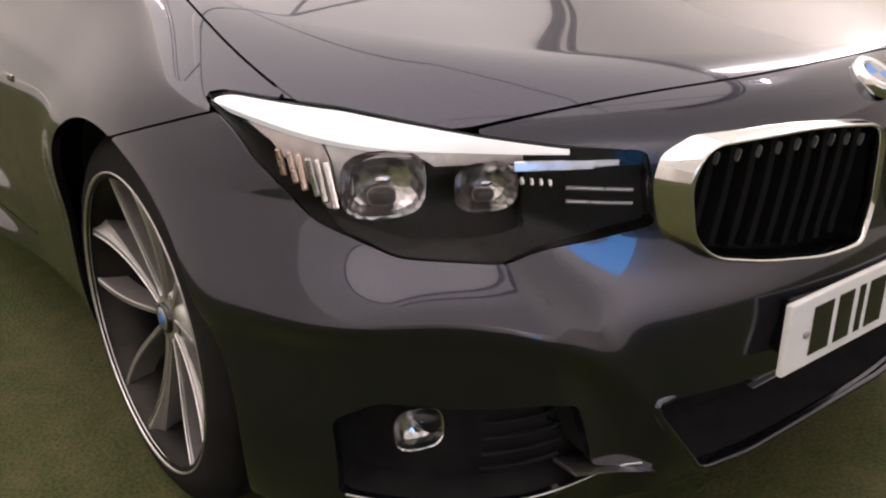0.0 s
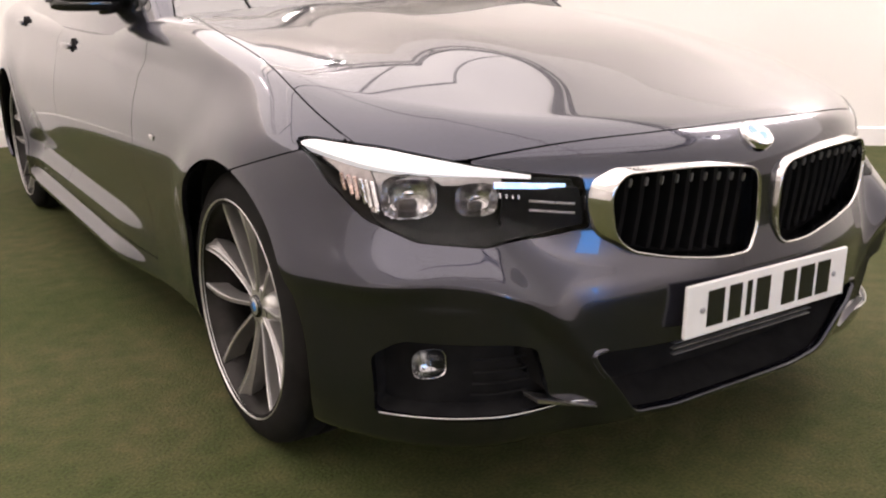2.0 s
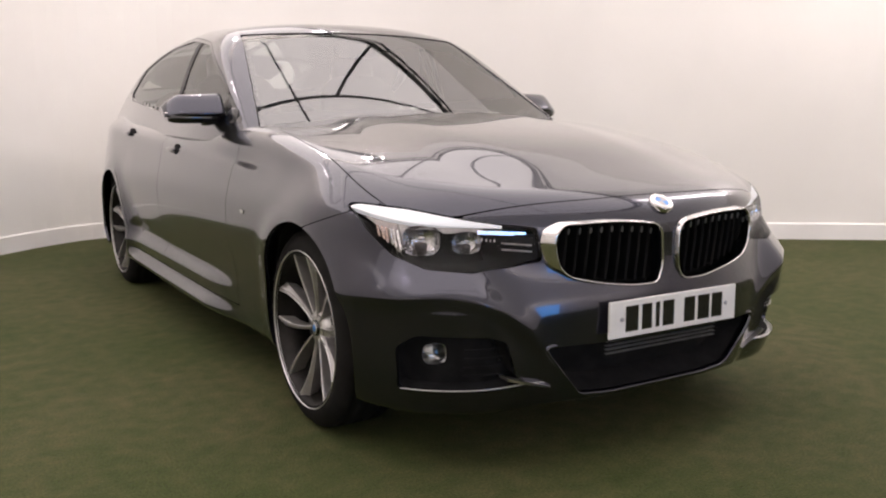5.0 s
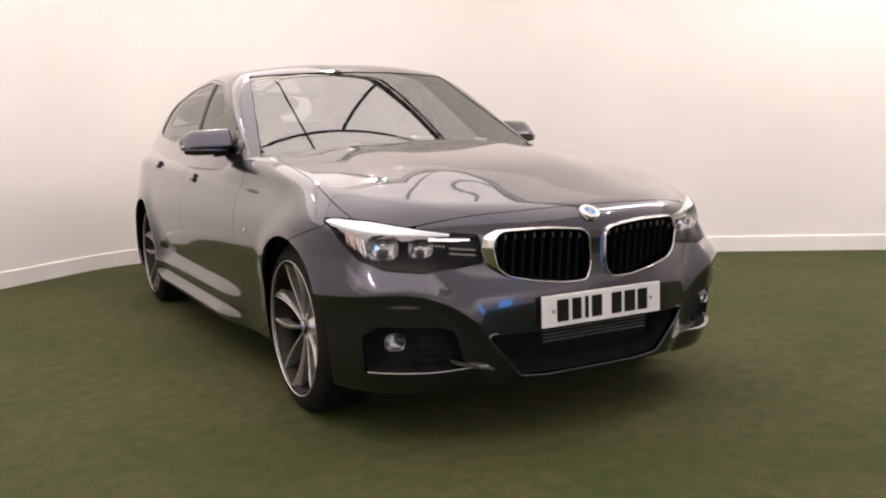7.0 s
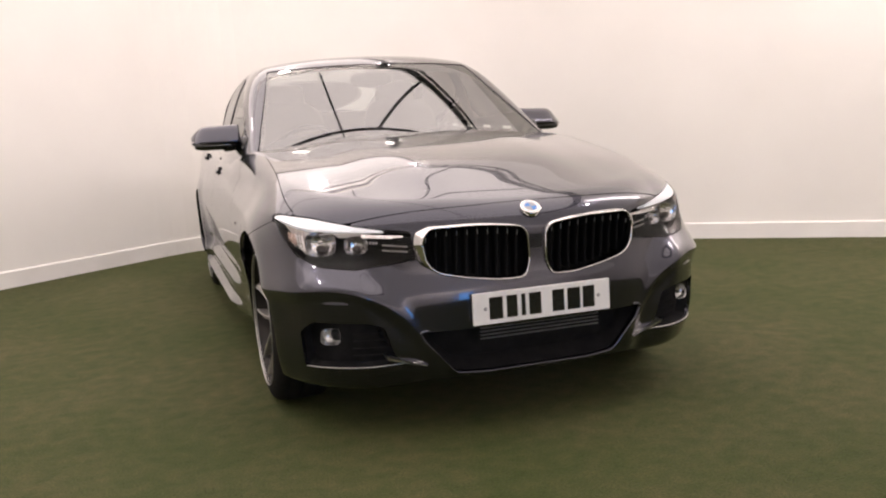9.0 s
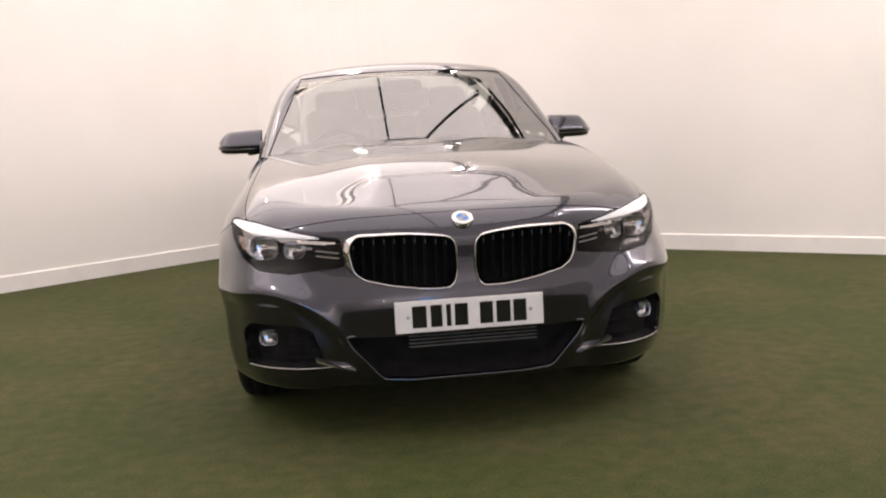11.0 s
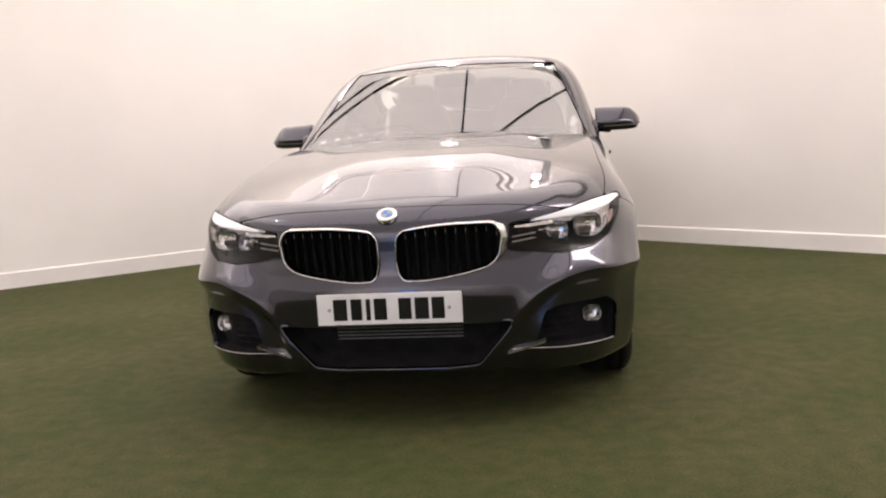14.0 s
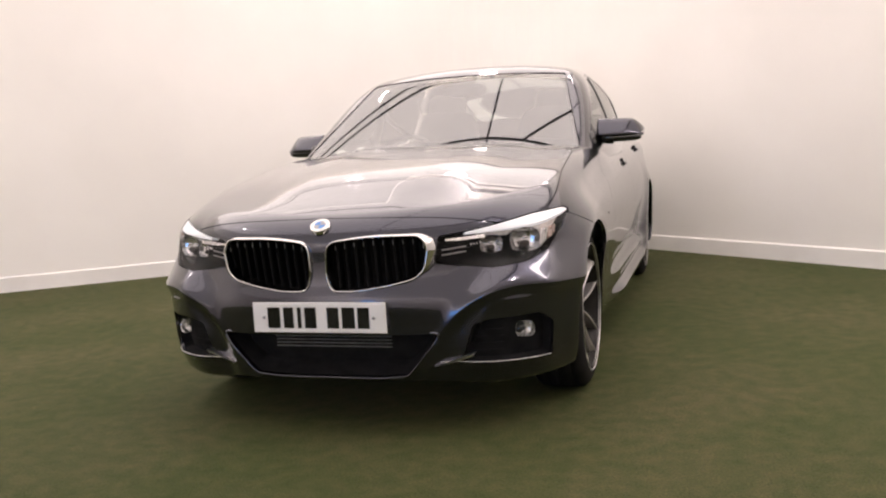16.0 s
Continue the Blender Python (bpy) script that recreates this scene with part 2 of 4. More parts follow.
TENT = (-3.8, 1.62, -1.9, 2.56, 1.0)
TENT_Z = 3.0
tent = tagged(new("light_tent"), "large overhead softbox of glowing white fabric on black tubes", "softbox")
bm = bmesh.new()
top = [bm.verts.new(p + Vector((0, 0, 0.05))) for p in rim_points(*TENT, TENT_Z)]
low = [bm.verts.new(p) for p in rim_points(*TENT, TENT_Z)]
bm.faces.new(top)
bm.faces.new(low[::-1])
for i in range(len(top)):
    bm.faces.new((low[i], low[(i + 1) % len(low)], top[(i + 1) % len(top)], top[i]))
part("fabric", bm, LIGHTBOX, tent, "glowing white fabric")
bm = bmesh.new()
outline = rounded([(-2.9, 2.82), (0.8, 2.82), (0.8, 4.0), (0.2, 4.5), (-0.9, 4.5), (-2.9, 3.0)], 0.15, 4)
top = [bm.verts.new((x, y, TENT_Z + 0.05)) for x, y in outline]
low = [bm.verts.new((x, y, TENT_Z)) for x, y in outline]
bm.faces.new(top)
bm.faces.new(low[::-1])
for i in range(len(top)):
    bm.faces.new((low[i], low[(i + 1) % len(low)], top[(i + 1) % len(top)], top[i]))
part("rear_fabric", bm, LIGHTBOX, tent, "glowing white fabric")
loop = [Vector((x, y, TENT_Z - 0.01)) for x, y in outline]
part("rear_rim", joined([pipe(a, b, 0.05, 6) for a, b in zip(loop, loop[1:] + loop[:1]) if (a - b).length > 1e-4 and min(a.x, b.x) > -0.95]), FRAME, tent, "rolled black fabric edge")
part("side_fabric", box(3.0, 1.15, 0.02, pose(-2.45, 2.62, TENT_Z - 0.014), 0.004, 1), LIGHTBOX, tent, "glowing white fabric")
for grow, z in ((0.03, -0.02), (0.15, -0.02)):
    ring = rim_points(TENT[0] - grow, TENT[1] + grow, TENT[2] - grow, TENT[3] + grow, TENT[4] + grow, TENT_Z + z)
    part("rim_tube", joined([pipe(a, b, 0.017) for a, b in zip(ring, ring[1:] + ring[:1]) if (a - b).length > 1e-4 and (max(a.x, b.x) > 0.4 or grow < 0.1 and (max(a.y, b.y) < 1.0 or min(a.x, b.x) > -1.0))]), FRAME, tent, "black steel rim tube")
inner = rim_points(TENT[0] - 0.03, TENT[1] + 0.03, TENT[2] - 0.03, TENT[3] + 0.03, TENT[4] + 0.03, TENT_Z - 0.02)
outer = rim_points(TENT[0] - 0.15, TENT[1] + 0.15, TENT[2] - 0.15, TENT[3] + 0.15, TENT[4] + 0.15, TENT_Z - 0.02)
for a, b in [ab for ab in list(zip(inner, outer))[::2] if ab[0].x > 0.4]:
    part("rim_rung", pipe(a, b, 0.011, 6), FRAME, tent)
part("valance", joined([pipe(a + Vector((0, 0, 0.1)), b + Vector((0, 0, 0.1)), 0.035, 6) for a, b in zip(outer, outer[1:] + outer[:1]) if (a - b).length > 1e-4 and min(a.x, b.x) > 0.15]), FRAME, tent, "rolled black fabric edge")
for a, b, r in (((-3.1, 1.87), (1.5, 1.87), 0.011), ((-0.05, -1.85), (-0.05, 2.5), 0.012), ((0.35, 1.87), (1.12, 2.50), 0.013), ((-1.95, 1.87), (-2.70, 2.40), 0.014), ((-2.2, -1.5), (1.5, -1.5), 0.012)):
    part("rib", pipe((*a, TENT_Z - 0.03), (*b, TENT_Z - 0.03), r), FRAME, tent, "thin black rib")
for x, y in ((-2.3, -0.5), (1.62, -0.5), (-0.3, 2.5), (-0.3, -1.9)):
    part("hanger", pipe((x, y, TENT_Z), (x, y, WALL_TOP), 0.006, 6), FRAME, tent)


def flood_lamp(place, target, power):
    """A small floodlight with a bright face."""
    m = look(place, target)
    lamp = tagged(new("flood_lamp"), "small black floodlight with bright white face", "lamp", "floodlights round the softbox")
    part("lamp_case", box(0.20, 0.14, 0.08, m @ pose(0, 0, 0.045), 0.012), FRAME, lamp)
    part("lamp_face", box(0.17, 0.11, 0.006, m @ pose(0, 0, 0.001), 0.002, 1), glowing("lamp_white", (1, 0.95, 0.88), 25.0), lamp, "bright white lamp face")
    part("lamp_bracket", pipe(m @ Vector((0, 0, 0.08)), (place[0], place[1], WALL_TOP), 0.010, 6), FRAME, lamp)
    area = area_lamp("flood_light", m @ Vector((0, 0, -0.02)), target, 0.17, 0.11, power, WARM)
    area.parent = lamp


for place, target in (((-0.30, 2.95, 3.0), (-0.6, 3.5, 0)), ((0.75, 2.9, 3.0), (1.0, 3.3, 0)), ((-1.6, 2.9, 3.0), (-2.2, 3.3, 0)), ((2.1, -1.0, 3.0), (3.0, -1.0, 0)), ((-2.8, -0.5, 3.0), (-3.6, 0.0, 0))):
    flood_lamp(place, target, 6)
# Fill lights without fittings, added to brighten the booth and hall walls.
area_lamp("wall_fill", (-4.2, 0.4, 2.9), (-3.4, 2.6, 1.0), 3.6, 0.3, 4, WARM)
area_lamp("wall_fill", (3.9, 0.0, 3.3), (3.4, 2.2, 1.1), 3.6, 0.3, 72, WARM)
area_lamp("wall_fill", (-2.5, -7.6, 3.2), (-2.5, -9.0, 1.4), 5.0, 0.2, 140, WARM)
area_lamp("wall_fill", (3.0, -7.6, 3.2), (3.0, -9.0, 1.4), 5.0, 0.2, 70, WARM)
area_lamp("wall_fill", (-7.2, -3.0, 3.2), (-8.6, -3.0, 1.2), 0.2, 8.0, 130, WARM)
area_lamp("wall_fill", (6.6, -3.0, 3.2), (8.0, -3.0, 1.2), 0.2, 8.0, 60, WARM)


# ---------------------------------------------------------------- the car: shapes
# x to the car's left, y to its tail, front axle over the origin
NOSE = spline((0.15, 0.23, 0.32, 0.42, 0.515, 0.565, 0.64, 0.72, 0.78, 0.9), (0.735, 0.776, 0.805, 0.816, 0.8205, 0.8070, 0.797, 0.795, 0.786, 0.70))
SIDE = spline((0.15, 0.25, 0.36, 0.5, 0.65, 0.76, 0.86, 0.96, 1.06), (0.865, 0.893, 0.902, 0.904, 0.902, 0.884, 0.864, 0.851, 0.82))
CROWN = spline((-0.8, -0.7, -0.5, -0.2, 0.2, 0.6, 1.2, 2.2, 3.2, 3.95), (0.776, 0.812, 0.868, 0.942, 0.998, 1.026, 0.995, 0.975, 1.0, 1.05))
FALL = spline((-0.8, -0.5, -0.2, 0.2, 0.7, 1.2, 3.0), (0.10, 0.130, 0.130, 0.097, 0.060, 0.04, 0.03))
CREASE = spline((0.30, 0.364, 0.447, 0.557, 0.65, 0.72, 0.80, 0.92), (0.235, 0.294, 0.40, 0.507, 0.552, 0.558, 0.545, 0.53))
FLANK = spline((0.15, 0.20, 0.235, 0.265, 0.30, 0.34, 0.375, 0.44, 0.52, 0.60, 0.69, 0.9), (0.0, 0.012, 0.014, -0.014, -0.022, -0.021, -0.041, -0.037, -0.022, -0.009, 0.0, 0.0))
TUCK = spline((0.15, 0.30, 0.375, 0.44, 0.52, 0.60, 0.69, 0.9), (-0.03, -0.042, -0.041, -0.037, -0.022, -0.009, 0.0, 0.0))
ARCH = 0.362
SQUARE_HIGH, SQUARE_LOW = 2.100, 3.220
AXLES = (0.0, 2.92)


def bonnet_height(x, y):
    ax = np.abs(x)
    dome = 0.014 * step((0.46 + 0.10 * (y + 0.6) - ax) / 0.26) * step((y + 0.75) / 0.5)
    return CROWN(y) - FALL(y) * ax**2.3 + dome


def lower_body(x, y, z):
    ax = np.abs(x)
    w = SIDE(z)
    shoulder = 0.80 + 0.045 * y
    w = w - 0.014 * step((z - shoulder) / 0.05) * step((y - 0.2) / 0.5)
    w = w - 0.036 * step((z - 0.745) / 0.14) * step((1.0 - y) / 0.9)
    ledge = step((y - 0.60) / 0.50)
    w = w + (TUCK(z) + (FLANK(z) - TUCK(z)) * ledge) * step((y - 0.08) / 0.20) * step((2.62 - y) / 0.25)
    for yc in AXLES:
        r = np.hypot(y - yc, z - 0.335) if yc else np.hypot(y + 0.033, z - 0.343)
        w = w + 0.014 * np.exp(-((r - ARCH) / 0.07)**2)
    high = SQUARE_HIGH + 0.40 * step((ax - 0.60) / 0.22)
    outer = step((ax - 0.47) / 0.17)
    drop = np.clip((0.625 + 0.045 * outer - z) / (0.36 - 0.185 * outer), 0, 1)
    low = SQUARE_LOW - 0.62 * step((0.62 - ax) / 0.20)
    n = high + (low - high) * (0.5 * drop + 0.5 * step(drop))
    rho = ((ax / w)**n + (np.maximum(-y, 0) / NOSE(z))**n + (np.maximum(y - 2.9, 0) / 1.08)**2.6)**(1 / n)
    wall = (rho - 1) * 0.85
    under = step((CREASE(ax) - z) / 0.055) * step((ax - 0.38) / 0.08) * step((0.1 - y) / 0.3)
    ridge = np.exp(-((z - CREASE(ax)) / 0.05)**2) * step((ax - 0.40) / 0.1) * step((0.0 - y) / 0.3)
    fade = step((0.97 - ax) / 0.16)
    wall = wall + (0.018 * under - 0.007 * ridge) * fade
    top = z - bonnet_height(x, y)
    f = smax(wall, top, 0.09)
    return smax(f, 0.175 + 0.02 * step((y + 0.5) / 0.4) - z, 0.03)


ROOF = spline((0.9, 1.35, 1.6, 2.0, 2.5, 3.1, 3.6, 4.0), (1.30, 1.453, 1.479, 1.494, 1.460, 1.379, 1.252, 1.105))
TUMBLE = spline((0.9, 1.05, 1.2, 1.35, 1.5), (0.815, 0.7582, 0.7071, 0.6437, 0.5398))
PLAN = spline((0.4, 1.2, 2.0, 3.0, 3.9), (0.96, 1.045, 1.018, 0.942, 0.82))


SHED = 0.0513


def greenhouse(x, y, z):
    ax = np.abs(x)
    screen = (0.50 + (z - 0.98) * 1.88 + 0.34 * ax**2 - y) * 0.47
    roof = (z - ROOF(y) + SHED * (ax / 0.6)**2.4) * 0.95
    side = (ax - TUMBLE(z) * PLAN(y)) * 0.9
    return smax(smax(screen, roof, 0.05), side, 0.06)


def cast(f, o, d, far):
    """Where rays leave the body: from o along d, out to far."""
    o, d = np.broadcast_arrays(np.asarray(o, float), np.asarray(d, float))
    lo, hi = np.zeros(o.shape[:-1]), np.full(o.shape[:-1], float(far))
    flo = np.full(lo.shape, -1.0)
    fhi = np.full(lo.shape, 1.0)
    for k in range(18):
        mid = (lo + hi) / 2 if k < 12 else lo + (hi - lo) * np.clip(flo / (flo - fhi), 0.02, 0.98)
        p = o + d * mid[..., None]
        v = f(p[..., 0], p[..., 1], p[..., 2])
        inside = v < 0
        lo, hi = np.where(inside, mid, lo), np.where(inside, hi, mid)
        flo, fhi = np.where(inside, v, flo), np.where(inside, fhi, v)
    mid = lo + (hi - lo) * np.clip(flo / (flo - fhi), 0, 1)
    return o + d * mid[..., None]


def normals(f, p, e=1e-4):
    x, y, z = p[..., 0], p[..., 1], p[..., 2]
    g = np.stack([f(x + e, y, z) - f(x - e, y, z), f(x, y + e, z) - f(x, y - e, z), f(x, y, z + e) - f(x, y, z - e)], -1)
    return g / (np.linalg.norm(g, axis=-1, keepdims=True) + 1e-12)


def rays_nose(u, v):
    """Fan from a point in the nose: u round the plan (0 ahead, positive to the car's left), v up."""
    a, e = np.radians(u), np.radians(v)
    d = np.stack([np.sin(a) * np.cos(e), -np.cos(a) * np.cos(e), np.sin(e)], -1)
    return np.broadcast_to(np.array([0, -0.10, 0.42]), d.shape), d, 2.0


def rays_side(u, v):
    """Fan across the car at the station u, v degrees up from level, on the car's left."""
    a = np.radians(v)
    o = np.stack([np.zeros_like(u), u, np.full_like(u, 0.42)], -1)
    return o, np.stack([np.cos(a), np.zeros_like(a), np.sin(a)], -1), 1.6


def rays_down(u, v):
    """Straight up at the plan place u, v."""
    o = np.stack([u, v, np.full_like(u, 0.5)], -1)
    return o, np.broadcast_to(np.array([0, 0, 1.0]), o.shape), 1.2


def rays_cabin(u, v):
    a = np.radians(v)
    o = np.stack([np.zeros_like(u), u, np.full_like(u, 0.98)], -1)
    return o, np.stack([np.cos(a), np.zeros_like(a), np.sin(a)], -1), 1.6


def rays_screen(u, v):
    """Straight ahead at x = u, z = v, out through the windscreen."""
    o = np.stack([u, np.full_like(u, 1.9), v], -1)
    return o, np.broadcast_to(np.array([0, -1.0, 0]), o.shape), 1.9


def panel(name, f, rays, us, vs, region, mat, parent, lift=0.0, flange=0.014, mirror=False, label=""):
    """The part of the body's surface where region(x, y, z) is below zero, with an exact edge folded inwards."""
    U, V = np.meshgrid(us, vs, indexing="ij")
    U, V = U.copy(), V.copy()
    du, dv = us[1] - us[0], vs[1] - vs[0]

    def place(a, b):
        return cast(f, *rays(a, b))
    P = place(U, V)
    S = region(P[..., 0], P[..., 1], P[..., 2])
    best = np.full(U.shape, 9.0)
    mu, mv = np.zeros(U.shape), np.zeros(U.shape)
    for axis, d, m in ((0, du, mu), (1, dv, mv)):
        A = S[:-1] if axis == 0 else S[:, :-1]
        B = S[1:] if axis == 0 else S[:, 1:]
        cross = A * B < 0
        t = np.where(cross, A / np.where(cross, A - B, 1), 0)
        for first in (True, False):
            pick = cross & ((t < 0.5) if first else (t >= 0.5))
            off = t if first else 1 - t
            idx = np.argwhere(pick)
            for i, j in idx:
                a, b = (i, j) if first else ((i + 1, j) if axis == 0 else (i, j + 1))
                if off[i, j] < best[a, b]:
                    best[a, b] = off[i, j]
                    mu[a, b] = mv[a, b] = 0
                    m[a, b] = off[i, j] * d * (1 if first else -1)
    snapped = best < 5
    U2, V2 = U + mu, V + mv
    if snapped.any():
        P[snapped] = place(U2[snapped], V2[snapped])
    S[snapped] = 0
    N = normals(f, P)
    P = P + N * lift
    nu, nv = U.shape
    ids = np.arange(nu * nv).reshape(nu, nv)
    s = S.ravel()
    faces = []
    quads = np.stack([ids[:-1, :-1], ids[1:, :-1], ids[1:, 1:], ids[:-1, 1:]], -1).reshape(-1, 4)
    sq = s[quads]
    full = (sq <= 0).all(1) & (sq < 0).any(1)
    faces += quads[full].tolist()
    part_in = ~full & (sq < 0).any(1)
    for q, v in zip(quads[part_in], sq[part_in]):
        tris = ((0, 1, 2), (0, 2, 3)) if v[0] == 0 and v[2] == 0 else ((1, 2, 3), (1, 3, 0))
        for t in tris:
            w = v[list(t)]
            if (w <= 0).all() and (w < 0).any():
                faces.append([q[i] for i in t])
    if not faces:
        return None
    count = {}
    for fc in faces:
        for a, b in zip(fc, fc[1:] + fc[:1]):
            count[(a, b)] = count.get((a, b), 0) + 1
    used = sorted({i for fc in faces for i in fc})
    number = {v: k for k, v in enumerate(used)}
    pv, nn = P.reshape(-1, 3), N.reshape(-1, 3)
    verts = [pv[i] for i in used]
    out = [[number[i] for i in fc] for fc in faces]
    smooth_faces = len(out)
    if flange:
        rim = {}
        for (a, b) in count:
            if (b, a) not in count:
                for i in (a, b):
                    if i not in rim:
                        rim[i] = (len(verts), len(verts) + 1)
                        verts.append(pv[i])
                        verts.append(pv[i] - nn[i] * flange)
                out.append([rim[b][0], rim[a][0], rim[a][1], rim[b][1]])
    verts = np.array(verts)
    flip = np.dot(np.cross(verts[out[0][1]] - verts[out[0][0]], verts[out[0][2]] - verts[out[0][0]]), nn[faces[0][0]]) < 0
    if mirror:
        verts = verts * np.array([-1, 1, 1])
        flip = not flip
    if flip:
        out = [fc[::-1] for fc in out]
    return mesh_object(name, verts, out, mat, parent, True, label)


# ---------------------------------------------------------------- the car: outlines of its panels
GAP = 0.0016
KIDNEY = rounded([(0.036, 0.722), (0.14, 0.735), (0.22, 0.740), (0.378, 0.738), (0.403, 0.695), (0.390, 0.618), (0.355, 0.586), (0.26, 0.563), (0.14, 0.547), (0.050, 0.549), (0.031, 0.60)], 0.042, 8)
LAMP = rounded([(0.430, 0.728), (0.52, 0.738), (0.60, 0.752), (0.73, 0.783), (0.815, 0.792), (0.836, 0.782), (0.822, 0.718), (0.785, 0.652), (0.725, 0.617), (0.61, 0.606), (0.50, 0.617), (0.418, 0.632)], 0.009, 4)
INTAKE = rounded([(-0.43, 0.385), (-0.41, 0.35), (-0.305, 0.226), (-0.20, 0.219), (0.20, 0.219), (0.305, 0.226), (0.41, 0.35), (0.43, 0.385)], 0.02, 4)
FOG_BAY = rounded([(0.80, 0.39), (0.765, 0.430), (0.60, 0.428), (0.545, 0.41), (0.51, 0.30), (0.455, 0.272), (0.60, 0.264), (0.79, 0.262)], 0.015, 4)
SHUT = spline((0.0, 0.25, 0.36, 0.45, 0.54, 0.60, 0.66, 0.76, 0.85), (-0.719, -0.705, -0.682, -0.655, -0.619, -0.587, -0.548, -0.47, -0.39))
BONNET_SIDE = spline((-0.62, -0.45, 0.0, 0.40, 0.62), (0.70, 0.760, 0.762, 0.745, 0.72))
WINDOW = rounded([(0.80, 1.005), (1.20, 1.215), (1.58, 1.375), (2.0, 1.42), (2.5, 1.405), (3.0, 1.31), (3.38, 1.150), (3.30, 1.110), (2.2, 1.046)], 0.05, 4)


def wing_seam(y, z):
    return np.minimum(z - 0.777 + 0.32 * np.maximum(y + 0.36, 0), 0.3) * 0.9


def in_nose(x, y, z):
    """The bumper: ahead of the bonnet's front edge, of the wheel arch and of the wing's seam."""
    ax = np.abs(x)
    bonnet = np.where((z > 0.72) & (ax < 0.72), y - SHUT(ax) + GAP, -1.0)
    d = np.maximum(np.maximum(bonnet, np.maximum(np.where(ax > 0.7, wing_seam(y, z) + GAP, -1), y + 0.10)), ARCH - np.hypot(y + 0.033, z - 0.343))
    for o in (KIDNEY, LAMP, FOG_BAY):
        d = np.maximum(d, GAP - outline_distance(o, ax, z))
    return np.maximum(np.maximum(d, -outline_distance(INTAKE, x, z)), 0.205 - 0.045 * step((ax - 0.38) / 0.18) - z)


def in_bonnet(x, y, z):
    ax = np.abs(x)
    front = SHUT(ax) - y + GAP
    lamp = np.where(ax > 0.5, GAP - outline_distance(LAMP, ax, z), -1)
    lamp = np.maximum(lamp, np.where((ax > 0.6) & (y < -0.2), 0.70 - z, -1))
    return np.maximum(np.maximum(np.maximum(front, lamp), ax - BONNET_SIDE(y) + GAP), y - (0.60 + 0.25 * ax**2))


def in_wing(x, y, z):
    ax = np.abs(x)
    bonnet = np.where(z > 0.72, BONNET_SIDE(y) - ax + GAP, -1)
    d = np.maximum(np.maximum(np.where(y < 0.0, GAP - wing_seam(y, z), -1), y - 0.70 + GAP), np.maximum(ARCH - np.hypot(y + 0.033, z - 0.343), bonnet))
    return np.maximum(np.maximum(d, np.where(y < -0.1, GAP - outline_distance(LAMP, ax, z), -1)), 0.18 - z)


def in_door(y0, y1):
    def region(x, y, z):
        d = np.maximum(y0 - y + GAP, y - y1 + GAP)
        d = np.maximum(d, ARCH + 0.035 - np.hypot(y - 2.92, z - 0.335))
        return np.maximum(d, np.maximum(0.285 - z, z - 1.02))
    return region


def in_sill(x, y, z):
    d = np.maximum(0.345 - y, y - 2.575)
    d = np.maximum(d, np.maximum(ARCH - np.hypot(y + 0.033, z - 0.343), ARCH - np.hypot(y - 2.92, z - 0.335)))
    return np.maximum(d, z - 0.281)


def in_quarter(x, y, z):
    door = np.where(y < 2.80, np.hypot(y - 2.92, z - 0.335) - ARCH - 0.031, -1)
    return np.maximum(np.maximum(door, ARCH - np.hypot(y - 2.92, z - 0.335)), 0.20 - z)


def in_tail(x, y, z):
    return 3.72 - y


def rays_tail(u, v):
    a, e = np.radians(u), np.radians(v)
    d = np.stack([np.sin(a) * np.cos(e), np.cos(a) * np.cos(e), np.sin(e)], -1)
    return np.broadcast_to(np.array([0, 3.2, 0.6]), d.shape), d, 2.0


def in_screen(x, y, z, inset=0.0):
    ax = np.abs(x)
    return np.maximum(ax - (0.745 - 0.42 * (z - 0.98)), np.maximum(z - 1.418 + 0.06 * ax**2, 0.88 - z)) + inset


REAR_GLASS = rounded([(-0.50, 3.08), (0.50, 3.08), (0.53, 3.72), (-0.53, 3.72)], 0.08, 5)


def in_rear_glass(x, y, z):
    return np.maximum(outline_distance(REAR_GLASS, x, y), 1.05 - z)


def in_shell(x, y, z):
    ax = np.abs(x)
    side = np.where(ax > 0.3, GAP - outline_distance(WINDOW, y, z), -1)
    front = np.where(y < 0.50 + (z - 0.98) * 1.88 + 0.34 * ax**2 + 0.06, GAP - in_screen(x, y, z), -1)
    rear = np.where(z > 1.05, GAP - outline_distance(REAR_GLASS, x, y), -1)
    return np.maximum(np.maximum(np.maximum(side, front), rear), 0.93 - z)


def in_lamp(x, y, z):
    return outline_distance(LAMP, np.abs(x), z) + 0.001


BROW = spline((0.42, 0.48, 0.54, 0.62, 0.70, 0.76, 0.80, 0.84), (0.726, 0.727, 0.729, 0.732, 0.739, 0.750, 0.763, 0.782))


def in_brow(x, y, z):
    return np.maximum(outline_distance(LAMP, np.abs(x), z) + 0.0025, BROW(np.abs(x)) - z)


def in_fog_bay(x, y, z):
    return outline_distance(FOG_BAY, np.abs(x), z) - 0.004


def in_intake(x, y, z):
    return outline_distance(INTAKE, x, z) - 0.004


def in_kidney(x, y, z):
    return outline_distance(KIDNEY, np.abs(x), z) - 0.006


def in_lip(x, y, z):
    return np.maximum(np.abs(x) - 0.58, np.maximum(z - 0.202 + 0.045 * step((np.abs(x) - 0.38) / 0.18), y + 0.40))


